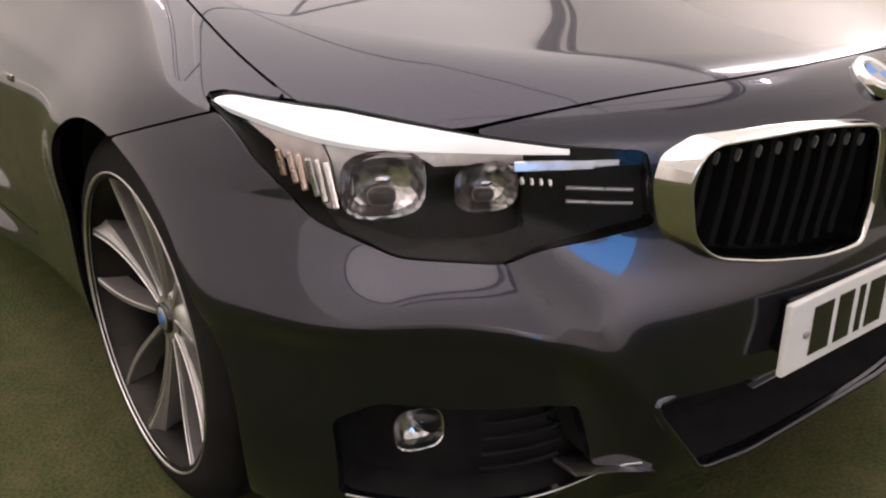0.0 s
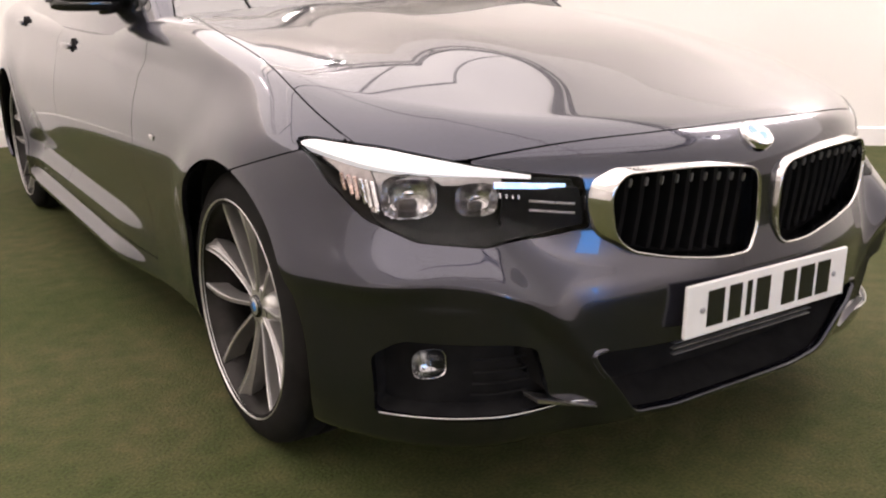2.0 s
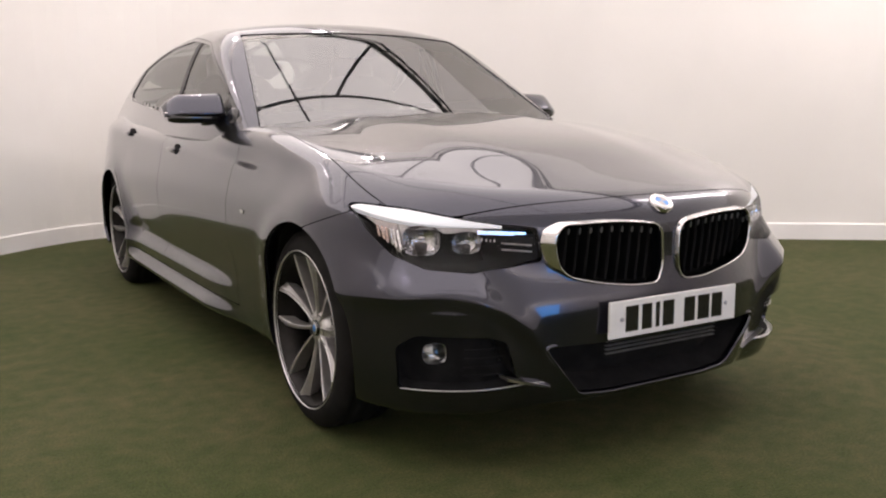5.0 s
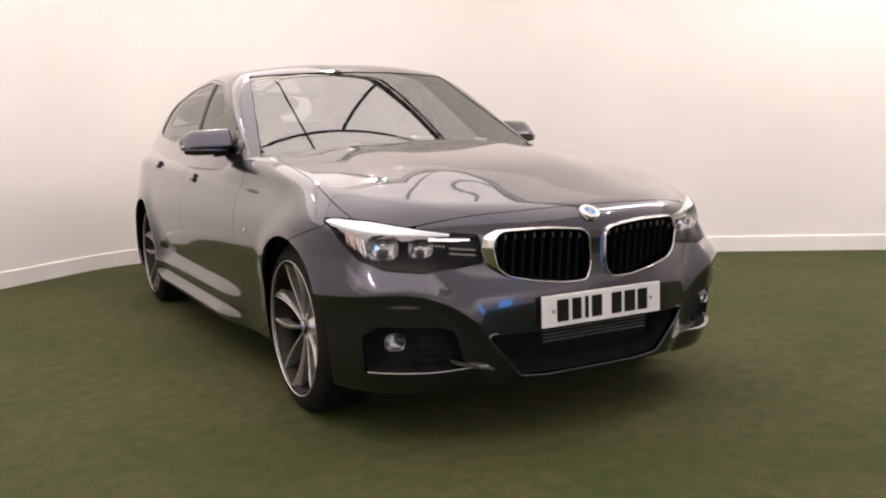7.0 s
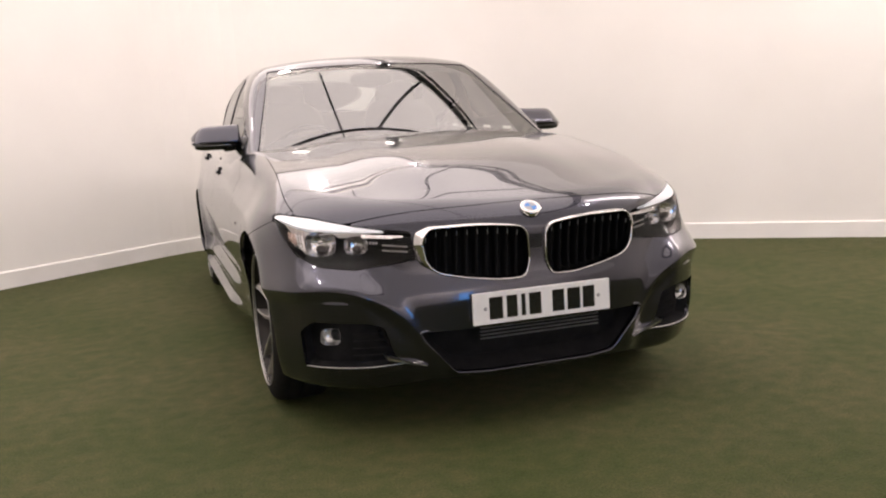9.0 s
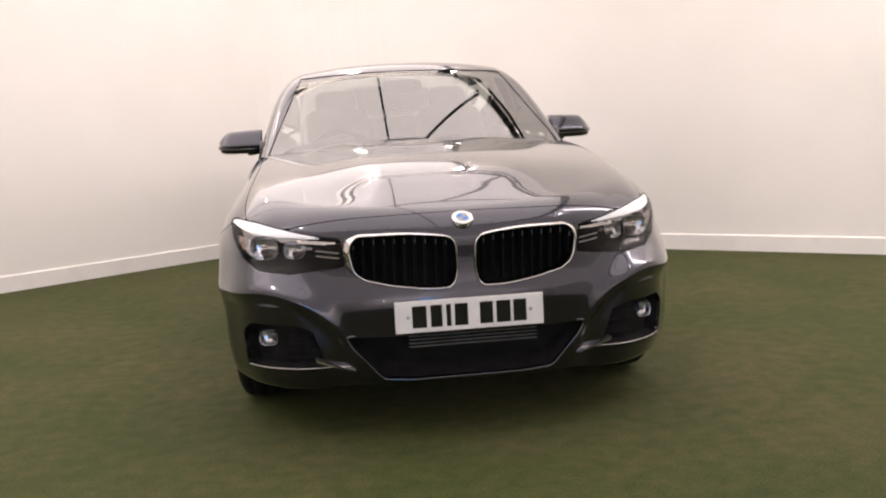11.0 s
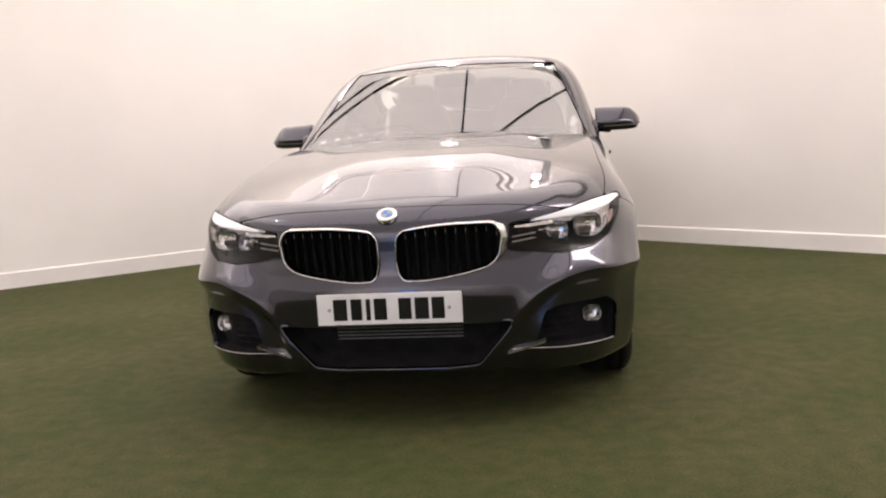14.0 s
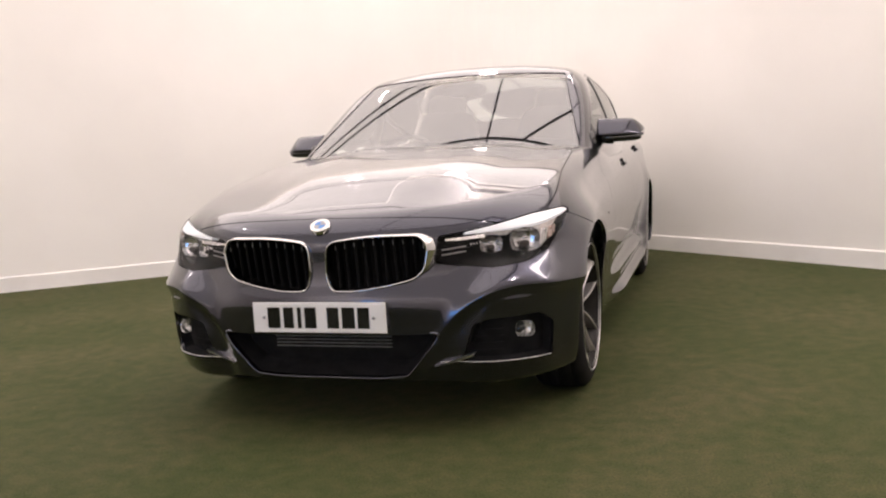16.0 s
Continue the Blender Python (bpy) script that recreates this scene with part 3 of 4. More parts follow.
# ---------------------------------------------------------------- the car: panels
car = tagged(new("car"), "dark grey metallic five door hatchback parked on green carpet", "car")
car.matrix_basis = Matrix.Translation((0, -0.7, 0)) @ pose(0, 0, 0, 0, 0, -0.68) @ Matrix.Translation((0, 0.7, 0))
BODY = lower_body
AROUND, UPWARD = np.linspace(-100, 100, 521), np.linspace(-28, 50, 291)
panel("bumper", BODY, rays_nose, AROUND, UPWARD, in_nose, PAINT, car)
panel("front_lip", BODY, rays_nose, np.linspace(-80, 80, 161), np.linspace(-34, -8, 40), in_lip, VOID, car, lift=-0.03, label="black plastic lower lip")
panel("bonnet", BODY, rays_down, np.linspace(-0.82, 0.82, 321), np.linspace(-0.75, 0.80, 341), in_bonnet, PAINT, car)
for mirror in (False, True):
    panel("front_wing", BODY, rays_side, np.linspace(-0.56, 0.75, 220), np.linspace(-22, 50, 161), in_wing, PAINT, car, mirror=mirror)
    panel("front_door", BODY, rays_side, np.linspace(0.65, 1.85, 101), np.linspace(-16, 42, 121), in_door(0.70, 1.80), PAINT, car, mirror=mirror)
    panel("rear_door", BODY, rays_side, np.linspace(1.75, 2.85, 101), np.linspace(-16, 42, 121), in_door(1.80, 2.80), PAINT, car, mirror=mirror)
    panel("sill", BODY, rays_side, np.linspace(0.30, 2.62, 120), np.linspace(-24, -7, 50), in_sill, PAINT, car, mirror=mirror)
    panel("rear_quarter", BODY, rays_side, np.linspace(2.5, 3.9, 140), np.linspace(-20, 90, 121), in_quarter, PAINT, car, mirror=mirror)
panel("tailgate", BODY, rays_tail, np.linspace(-89, 89, 120), np.linspace(-30, 60, 60), in_tail, PAINT, car, lift=0.004)


def thin_glass(name, tint, ior=1.5):
    m = bpy.data.materials.new(name)
    m.use_nodes = True
    t = m.node_tree
    t.nodes.remove(t.nodes["Principled BSDF"])
    clear, gloss, mix, fres = node(m, "ShaderNodeBsdfTransparent"), node(m, "ShaderNodeBsdfGlossy"), node(m, "ShaderNodeMixShader"), node(m, "ShaderNodeFresnel")
    clear.inputs["Color"].default_value = (*tint, 1)
    gloss.inputs["Roughness"].default_value = 0.0
    fres.inputs["IOR"].default_value = ior
    wire(m, fres, "Fac", mix, 0)
    wire(m, clear, "BSDF", mix, 1)
    wire(m, gloss, "BSDF", mix, 2)
    wire(m, mix, "Shader", t.nodes["Material Output"], "Surface")
    return m


SCREEN = thin_glass("windscreen_glass", (0.76, 0.83, 0.79), 3.2)
WINDOWS = thin_glass("window_glass", (0.50, 0.57, 0.53), 2.6)
LENS = thin_glass("lamp_lens", (0.97, 0.97, 0.98), 1.25)
CLOTH = mottled(material("pale_seat_leather", (0.42, 0.38, 0.34), 0.6), (0.38, 0.34, 0.30), (0.46, 0.42, 0.38), 9)
TRIM = mottled(material("dark_dashboard", (0.03, 0.03, 0.03), 0.6), (0.022, 0.022, 0.022), (0.045, 0.043, 0.042), 25)

for mirror in (False, True):
    panel("side_window", greenhouse, rays_cabin, np.linspace(0.6, 3.5, 160), np.linspace(-4, 60, 80), lambda x, y, z: outline_distance(WINDOW, y, z) + 0.012, WINDOWS, car, lift=-0.006, flange=0, mirror=mirror, label="tinted side window glass")
    panel("window_trim", greenhouse, rays_cabin, np.linspace(0.6, 3.5, 200), np.linspace(-4, 60, 100), lambda x, y, z: np.maximum(outline_distance(WINDOW, y, z) + 0.001, -0.014 - outline_distance(WINDOW, y, z)), GLOSS, car, lift=-0.001, flange=0.01, mirror=mirror, label="gloss black window surround")
    panel("window_pillar", greenhouse, rays_cabin, np.linspace(1.7, 1.95, 20), np.linspace(-4, 60, 60), lambda x, y, z: np.maximum(np.abs(y - 1.83 + 0.12 * (z - 1.2)) - 0.035, outline_distance(WINDOW, y, z) + 0.013), BLACK, car, lift=-0.002, flange=0.02, mirror=mirror)
    panel("roof_side", greenhouse, rays_cabin, np.linspace(0.40, 3.98, 360), np.linspace(-6, 90, 170), in_shell, PAINT, car, mirror=mirror)
screen = panel("windscreen", greenhouse, rays_screen, np.linspace(-0.8, 0.8, 101), np.linspace(0.86, 1.45, 70), lambda x, y, z: in_screen(x, y, z, 0.002), SCREEN, car, lift=-0.004, flange=0, label="slightly green windscreen glass")
panel("windscreen_border", greenhouse, rays_screen, np.linspace(-0.8, 0.8, 161), np.linspace(0.86, 1.45, 100), lambda x, y, z: np.maximum(in_screen(x, y, z, 0.003), -0.018 - in_screen(x, y, z)), GLOSS, car, lift=-0.007, flange=0, label="black windscreen edge band")
rear_glass = panel("rear_window", greenhouse, lambda u, v: (np.stack([u, v, np.full_like(u, 0.9)], -1), np.array([0, 0, 1.0]), 1.0), np.linspace(-0.6, 0.6, 61), np.linspace(3.0, 3.8, 50), in_rear_glass, WINDOWS, car, lift=-0.005, flange=0)


# ---------------------------------------------------------------- the car: tools for its parts
def face_y(x, z):
    """How far ahead the nose stands at x, z."""
    x, z = np.asarray(x, float), np.asarray(z, float)
    o = np.stack([x, np.full_like(x, 0.0), z], -1)
    return cast(BODY, o, np.array([0, -1.0, 0]), 1.5)[..., 1]


def lathe(profile, n, m=Matrix(), cap=False):
    """Turns a profile of (along x, radius) about the x axis."""
    bm = bmesh.new()
    rings = [[bm.verts.new(m @ Vector((x, r * math.cos(2 * math.pi * i / n), r * math.sin(2 * math.pi * i / n)))) for i in range(n)] for x, r in profile]
    for a, b in zip(rings, rings[1:]):
        for i in range(n):
            bm.faces.new((a[i], a[(i + 1) % n], b[(i + 1) % n], b[i]))
    if cap:
        bm.faces.new(rings[-1][::-1])
    bmesh.ops.recalc_face_normals(bm, faces=bm.faces[:])
    return bm


def forward(place, normal):
    """A pose whose x axis points along the normal."""
    q = Vector(normal).to_track_quat("X", "Z")
    return Matrix.Translation(place) @ q.to_matrix().to_4x4()


def blob(sx, sy, sz, m=Matrix(), e=0.6, n=28):
    """A rounded block: a superellipsoid with half sizes sx, sy, sz."""
    bm = bmesh.new()

    def pw(v):
        return math.copysign(abs(v)**e, v)
    rows = []
    for i in range(1, n // 2):
        a = -math.pi / 2 + math.pi * i / (n // 2)
        rows.append([bm.verts.new(m @ Vector((sx * pw(math.cos(a)) * pw(math.cos(b)), sy * pw(math.cos(a)) * pw(math.sin(b)), sz * pw(math.sin(a))))) for b in (2 * math.pi * j / n for j in range(n))])
    for r, q in zip(rows, rows[1:]):
        for j in range(n):
            bm.faces.new((r[j], r[(j + 1) % n], q[(j + 1) % n], q[j]))
    bm.faces.new(rows[0][::-1])
    bm.faces.new(rows[-1])
    return bm


def sweep(path, profile, closed=True, outward=None):
    """Carries a profile of (outwards, forwards) along a path of (point, outward direction, forward direction)."""
    bm = bmesh.new()
    rings = [[bm.verts.new(Vector(p) + Vector(o) * a + Vector(f) * b) for a, b in profile] for p, o, f in path]
    n, k = len(rings), len(profile)
    for i in range(n if closed else n - 1):
        for j in range(k):
            bm.faces.new((rings[i][j], rings[(i + 1) % n][j], rings[(i + 1) % n][(j + 1) % k], rings[i][(j + 1) % k]))
    bmesh.ops.recalc_face_normals(bm, faces=bm.faces[:])
    return bm


def front_loop(outline, sx=1):
    """An outline in front view laid on the nose, for sweep()."""
    o = np.array(outline)
    t = np.roll(o, -1, 0) - np.roll(o, 1, 0)
    t /= np.linalg.norm(t, axis=1, keepdims=True) + 1e-9
    area = np.sum(o[:, 0] * np.roll(o[:, 1], -1) - np.roll(o[:, 0], -1) * o[:, 1])
    nrm = np.stack([t[:, 1], -t[:, 0]], 1) * (1 if area > 0 else -1)
    y = face_y(o[:, 0], o[:, 1])
    return [((sx * a[0], b, a[1]), (sx * c[0], 0, c[1]), (0, -1, 0)) for a, b, c in zip(o, y, nrm)]


def tube(points, r, k=8, closed=False):
    pts = [Vector(p) for p in points]
    path = []
    for i, p in enumerate(pts):
        d = ((pts[(i + 1) % len(pts)] if closed or i + 1 < len(pts) else p) - (pts[i - 1] if closed or i else p)).normalized()
        a = d.cross(Vector((0, 0, 1)) if abs(d.z) < 0.9 else Vector((1, 0, 0))).normalized()
        path.append((p, a, d.cross(a)))
    return sweep(path, [(r * math.cos(2 * math.pi * j / k), r * math.sin(2 * math.pi * j / k)) for j in range(k)], closed)


# ---------------------------------------------------------------- the car: front
# A dark sheet takes the place of the unlit space behind the grille.
panel("grille_back", BODY, rays_nose, np.linspace(-50, 50, 121), np.linspace(2, 34, 50), in_kidney, VOID, car, lift=-0.075, flange=-0.07, label="dark sheet for the shaded space behind the grille")
SLAT = mottled(material("grille_black", (0.005, 0.005, 0.006), 0.65, 0, 0, 0.2), (0.003, 0.003, 0.004), (0.006, 0.006, 0.007), 50)
FIN = mottled(material("cooler_fins", (0.22, 0.22, 0.23), 0.5, 0.6), (0.20, 0.20, 0.21), (0.30, 0.30, 0.31), 40)
TIP = material("slat_tip_grey", (0.24, 0.24, 0.25), 0.35, 0.5)
BLUE = material("badge_blue", (0.05, 0.20, 0.55), 0.3, 0, 0.1)
WHITE = material("badge_white", (0.30, 0.30, 0.32), 0.3, 0, 0.2)


def grille_y(x, z):
    """How far ahead the grille's mouth stands: almost upright, swept back towards its outer end, proud of the bumper."""
    ax = np.abs(np.asarray(x, float))
    y = -0.806 - 0.02 * np.clip(0.72 - z, 0, 0.2) + 0.048 * np.maximum((ax - 0.035) / 0.365, 0)**1.8
    return np.minimum(y, face_y(ax, z) - 0.003)


for sx in (1, -1):
    bm = bmesh.new()
    rings = []
    for p0, o, f in front_loop(KIDNEY, sx):
        ax, z = abs(p0[0]), p0[2]
        outer = float(step((ax - 0.345) / 0.05)) * float(step((z - 0.585) / 0.05)) * float(step((0.738 - z) / 0.03))
        wide = 0.0055 + 0.017 * outer + 0.0015 * float(step((z - 0.70) / 0.03))
        crest = float(grille_y(ax, z))
        foot = min(float(face_y(ax + o[0] * sx * wide, z + o[2] * wide)) + 0.004, p0[1] + 0.03)
        ring = [(wide, foot + 0.02), (wide, foot), (wide - 0.0015, foot - 0.003)]
        ring += [(0.0035 + 0.004 * outer, crest - 0.001), (0.0015, crest - 0.004), (-0.0010, crest - 0.003), (-0.0025, crest + 0.003), (-0.0035, foot + 0.03)]
        rings.append([bm.verts.new((p0[0] + o[0] * u, y, z + o[2] * u)) for u, y in ring])
    for q, r in zip(rings, rings[1:] + rings[:1]):
        for k in range(8):
            bm.faces.new((q[k], r[k], r[(k + 1) % 8], q[(k + 1) % 8]))
    bmesh.ops.recalc_face_normals(bm, faces=bm.faces[:])
    kidney = part("grille_surround", bm, CHROME, car, "chrome kidney shaped grille surround, broad at its outer side", True)
    for k in range(10):
        x = 0.066 + k * 0.0355
        inside = [z for z in np.linspace(0.53, 0.75, 111) if outline_distance(KIDNEY, np.array([x]), np.array([z]))[0] < -0.004]
        if len(inside) < 5:
            continue
        z0, z1 = inside[0], inside[-1]
        bm = bmesh.new()
        rings = []
        for s in np.linspace(0, 1, 9):
            z = z0 + (z1 - z0) * s
            y = float(grille_y(x, z)) + 0.018 + 0.022 * (1 - s) ** 1.5
            rings.append([bm.verts.new((sx * (x + dx), y + dy, z)) for dx, dy in ((-0.0045, 0.045), (-0.0045, 0.006), (0, 0.0), (0.0045, 0.006), (0.0045, 0.045))])
        for a, b in zip(rings, rings[1:]):
            for j in range(4):
                bm.faces.new((a[j], a[j + 1], b[j + 1], b[j]) if sx > 0 else (a[j + 1], a[j], b[j], b[j + 1]))
        part("grille_slat", bm, SLAT, kidney)
        tip = (sx * x, float(grille_y(x, z1 - 0.018)) + 0.0165, z1 - 0.018)
        part("slat_tip", blob(0.0014, 0.004, 0.009, pose(*tip, 12)), TIP, kidney, "small bright slat tip", True)

badge_at = Vector((0, float(face_y(0.0, 0.776)), 0.776))
badge_n = (Vector(normals(BODY, np.array([badge_at]))[0]) + Vector((0, 0, 0.30))).normalized()
bm_pose = forward(badge_at + badge_n * 0.006, badge_n) @ Matrix.Scale(0.90, 4)
badge = part("badge", lathe([(-0.012, 0.0415), (0.003, 0.0415), (0.0055, 0.039), (0.0055, 0.036), (0.004, 0.034), (0.004, 0.001)], 48, bm_pose), CHROME, car, "round chrome badge with blue and white fields", True)
for k in range(4):
    bm = bmesh.new()
    c = bm.verts.new(bm_pose @ Vector((0.0058, 0, 0)))
    arc = [bm.verts.new(bm_pose @ Vector((0.0058, 0.024 * math.cos(a), 0.024 * math.sin(a)))) for a in (math.pi / 2 * (k + j / 8) for j in range(9))]
    for a, b in zip(arc, arc[1:]):
        bm.faces.new((c, a, b))
    part("badge_field", bm, BLUE if k % 2 else WHITE, badge)
part("badge_ring", lathe([(0.0045, 0.036), (0.0062, 0.035), (0.0062, 0.026), (0.0045, 0.025)], 48, bm_pose), SATIN, badge, "", True)

# number plate with plain bars in place of its characters
plate = part("number_plate", box(0.52, 0.010, 0.111, pose(0, -0.832, 0.4565), 0.003), PLATE, car, "white number plate")
part("plate_holder", box(0.44, 0.03, 0.09, pose(0, -0.815, 0.4565), 0.004), BLACK, car)
for k, (x, w) in enumerate(((-0.176, 0.050), (-0.117, 0.040), (-0.074, 0.016), (-0.030, 0.046), (0.058, 0.046), (0.118, 0.050), (0.176, 0.046))):
    part("bar", box(w, 0.0016, 0.077, pose(x, -0.8377, 0.456), 0.0006, 1), GLOSS, plate)
for x in (-0.215, 0.215):
    part("plate_screw", lathe([(-0.002, 0.007), (0.003, 0.006), (0.004, 0.001)], 12, forward((x, -0.837, 0.4565), (0, -1, 0))), WHITE, plate, "", True)

# lower intake
panel("intake_back", BODY, rays_nose, np.linspace(-50, 50, 101), np.linspace(-26, 2, 40), in_intake, VOID, car, lift=-0.10, flange=-0.095)
part("intake_lip", sweep(front_loop(INTAKE), [(0.008, -0.012), (0.007, 0.003), (0.002, 0.006), (-0.003, 0.003), (-0.004, -0.03)]), PAINT, car, "", True)
for k in range(6):
    part("cooler_fin", box(0.46, 0.012, 0.0026, pose(0.02, -0.762, 0.335 + k * 0.0125, 4), 0.0008, 1), FIN, car, "grey cooler fin")

def faceted_bowl(a, b, m, n, rings):
    """A reflector bowl of flat facets with half sizes a and b, its mouth towards +x."""
    bm = bmesh.new()
    prev = None
    for k, (depth, r) in enumerate(rings):
        ring = [bm.verts.new(m @ Vector((depth, a * r * math.copysign(abs(math.cos(t))**0.67, math.cos(t)), b * r * math.copysign(abs(math.sin(t))**0.67, math.sin(t))))) for t in (2 * math.pi * (i + 0.5 * (k % 2)) / n for i in range(n))]
        if prev:
            for i in range(n):
                if k % 2:
                    bm.faces.new((prev[i], prev[(i + 1) % n], ring[i]))
                    bm.faces.new((prev[(i + 1) % n], ring[(i + 1) % n], ring[i]))
                else:
                    bm.faces.new((prev[i], ring[(i + 1) % n], ring[i]))
                    bm.faces.new((prev[i], prev[(i + 1) % n], ring[(i + 1) % n]))
        prev = ring
    bm.faces.new(prev[::-1])
    return bm


# fog lamp bays
MIRRORED = mottled(material("fog_reflector", (0.7, 0.7, 0.71), 0.16, 1.0), (0.42, 0.42, 0.43), (0.78, 0.78, 0.79), 120, rough=(0.08, 0.3))
CLEAR = thin_glass("fog_glass", (0.95, 0.95, 0.95), 1.5)
for sx in (1, -1):
    panel("fog_bay_back", BODY, rays_nose, np.linspace(30, 90, 121), np.linspace(-22, 6, 60), in_fog_bay, VOID, car, lift=-0.055, flange=-0.05, mirror=sx < 0)
    # Silver tube stands in for light caught along the painted edge.
    part("bay_ledge_glint", tube([(sx * x, float(face_y(x, 0.276 - 0.034 * (x - 0.42))) + 0.001, 0.276 - 0.034 * (x - 0.42)) for x in np.linspace(0.42, 0.785, 24)], 0.0017, 8), SATIN, car, "silver line for light caught on the ledge under the fog lamp", True)
    for k in range(4):
        z = 0.305 + 0.026 * k
        part("bay_slat", tube([(sx * x, float(face_y(x, z)) + 0.044, z) for x in np.linspace(0.53, 0.64, 8)], 0.003, 6), VOID, car, smooth=True)
    at = Vector((sx * 0.706, -0.592, 0.371))
    facing = forward(at, (sx * 0.34, -1, 0.14)) @ Matrix.Scale(0.78, 4)
    fog = part("fog_lamp", faceted_bowl(0.043, 0.037, facing, 20, ((0.006, 1.04), (0.004, 0.98), (-0.008, 0.90), (-0.016, 0.70), (-0.021, 0.42), (-0.023, 0.15))), MIRRORED, car, "oval chrome fog lamp behind clear glass")
    part("fog_lens", lathe([(0.004, 0.0425), (0.010, 0.034), (0.013, 0.018), (0.014, 0.001)], 32, facing @ Matrix.Diagonal((1, 1, 0.87, 1))), CLEAR, fog, "", True)
    part("fog_bulb", lathe([(-0.02, 0.008), (0.0, 0.008), (0.004, 0.001)], 16, facing), MIRRORED, fog, "", True)
    # the blade at the inner end of the bay
    bm = bmesh.new()
    pts = [(0.540, 0.303, 0.006), (0.405, 0.262, 0.008), (0.45, 0.267, 0.006), (0.535, 0.292, 0.004)]
    outer = [bm.verts.new((sx * x, float(face_y(x, z)) - f, z)) for x, z, f in pts]
    inner = [bm.verts.new((sx * x, float(face_y(x, z)) + 0.04, z)) for x, z, f in pts]
    for i in range(4):
        bm.faces.new((outer[i], outer[(i + 1) % 4], inner[(i + 1) % 4], inner[i]))
    bm.faces.new(outer)
    bmesh.ops.recalc_face_normals(bm, faces=bm.faces[:])
    # Silver stands for the light caught by a body coloured blade.
    part("air_blade", bm, SATIN, car, "slim blade coloured silver for the light it catches")

# headlamps
REFLECTOR = mottled(material("lamp_reflector", (0.80, 0.79, 0.80), 0.16, 1.0), (0.62, 0.60, 0.60), (0.84, 0.83, 0.84), 90, rough=(0.10, 0.30))
# Brow strip, given a faint glow of its own to hold it white.
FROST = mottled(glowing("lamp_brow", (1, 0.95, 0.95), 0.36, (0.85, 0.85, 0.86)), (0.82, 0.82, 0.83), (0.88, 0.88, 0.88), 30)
BEZEL = mottled(material("lamp_bezel", (0.10, 0.10, 0.105), 0.25, 0.6), (0.42, 0.40, 0.395), (0.56, 0.54, 0.53), 60, rough=(0.2, 0.42))
BACKING = mottled(material("lamp_backing", (0.30, 0.26, 0.25), 0.3, 0.35), (0.40, 0.36, 0.34), (0.52, 0.47, 0.45), 50)
AMBER = mottled(material("amber_reflector", (0.48, 0.38, 0.35), 0.30, 1.0), (0.50, 0.38, 0.34), (0.62, 0.50, 0.46), 40, rough=(0.15, 0.4))
PIT = mottled(material("lamp_black", (0.008, 0.007, 0.007), 0.5, 0, 0, 0.15), (0.006, 0.0055, 0.0055), (0.011, 0.0098, 0.0095), 50)
SHIELD = mottled(material("bulb_shield_brown", (0.06, 0.05, 0.045), 0.35, 0.3), (0.05, 0.042, 0.038), (0.09, 0.078, 0.07), 40)
BOWLS = ((0.703, 0.690, 0.047, 0.042), (0.592, 0.683, 0.036, 0.031))


def lamp_floor_line(ax):
    return 0.638 + 0.30 * np.maximum(ax - 0.70, 0) + 0.10 * np.maximum(0.60 - ax, 0)


def in_bezel(x, y, z):
    ax = np.abs(x)
    d = np.maximum(np.maximum(in_lamp(x, y, z) + 0.008, lamp_floor_line(ax) + 0.022 - z), 0.565 - ax)
    for cx, cz, a, b in BOWLS:
        d = np.maximum(d, (1 - ((np.abs(ax - cx) / a)**3 + (np.abs(z - cz) / b)**3)**(1 / 3)) * b)
    d = np.maximum(d, np.minimum(0.022 - np.abs(ax - 0.642), 0.712 - z))
    return np.maximum(d, ax - 0.768)


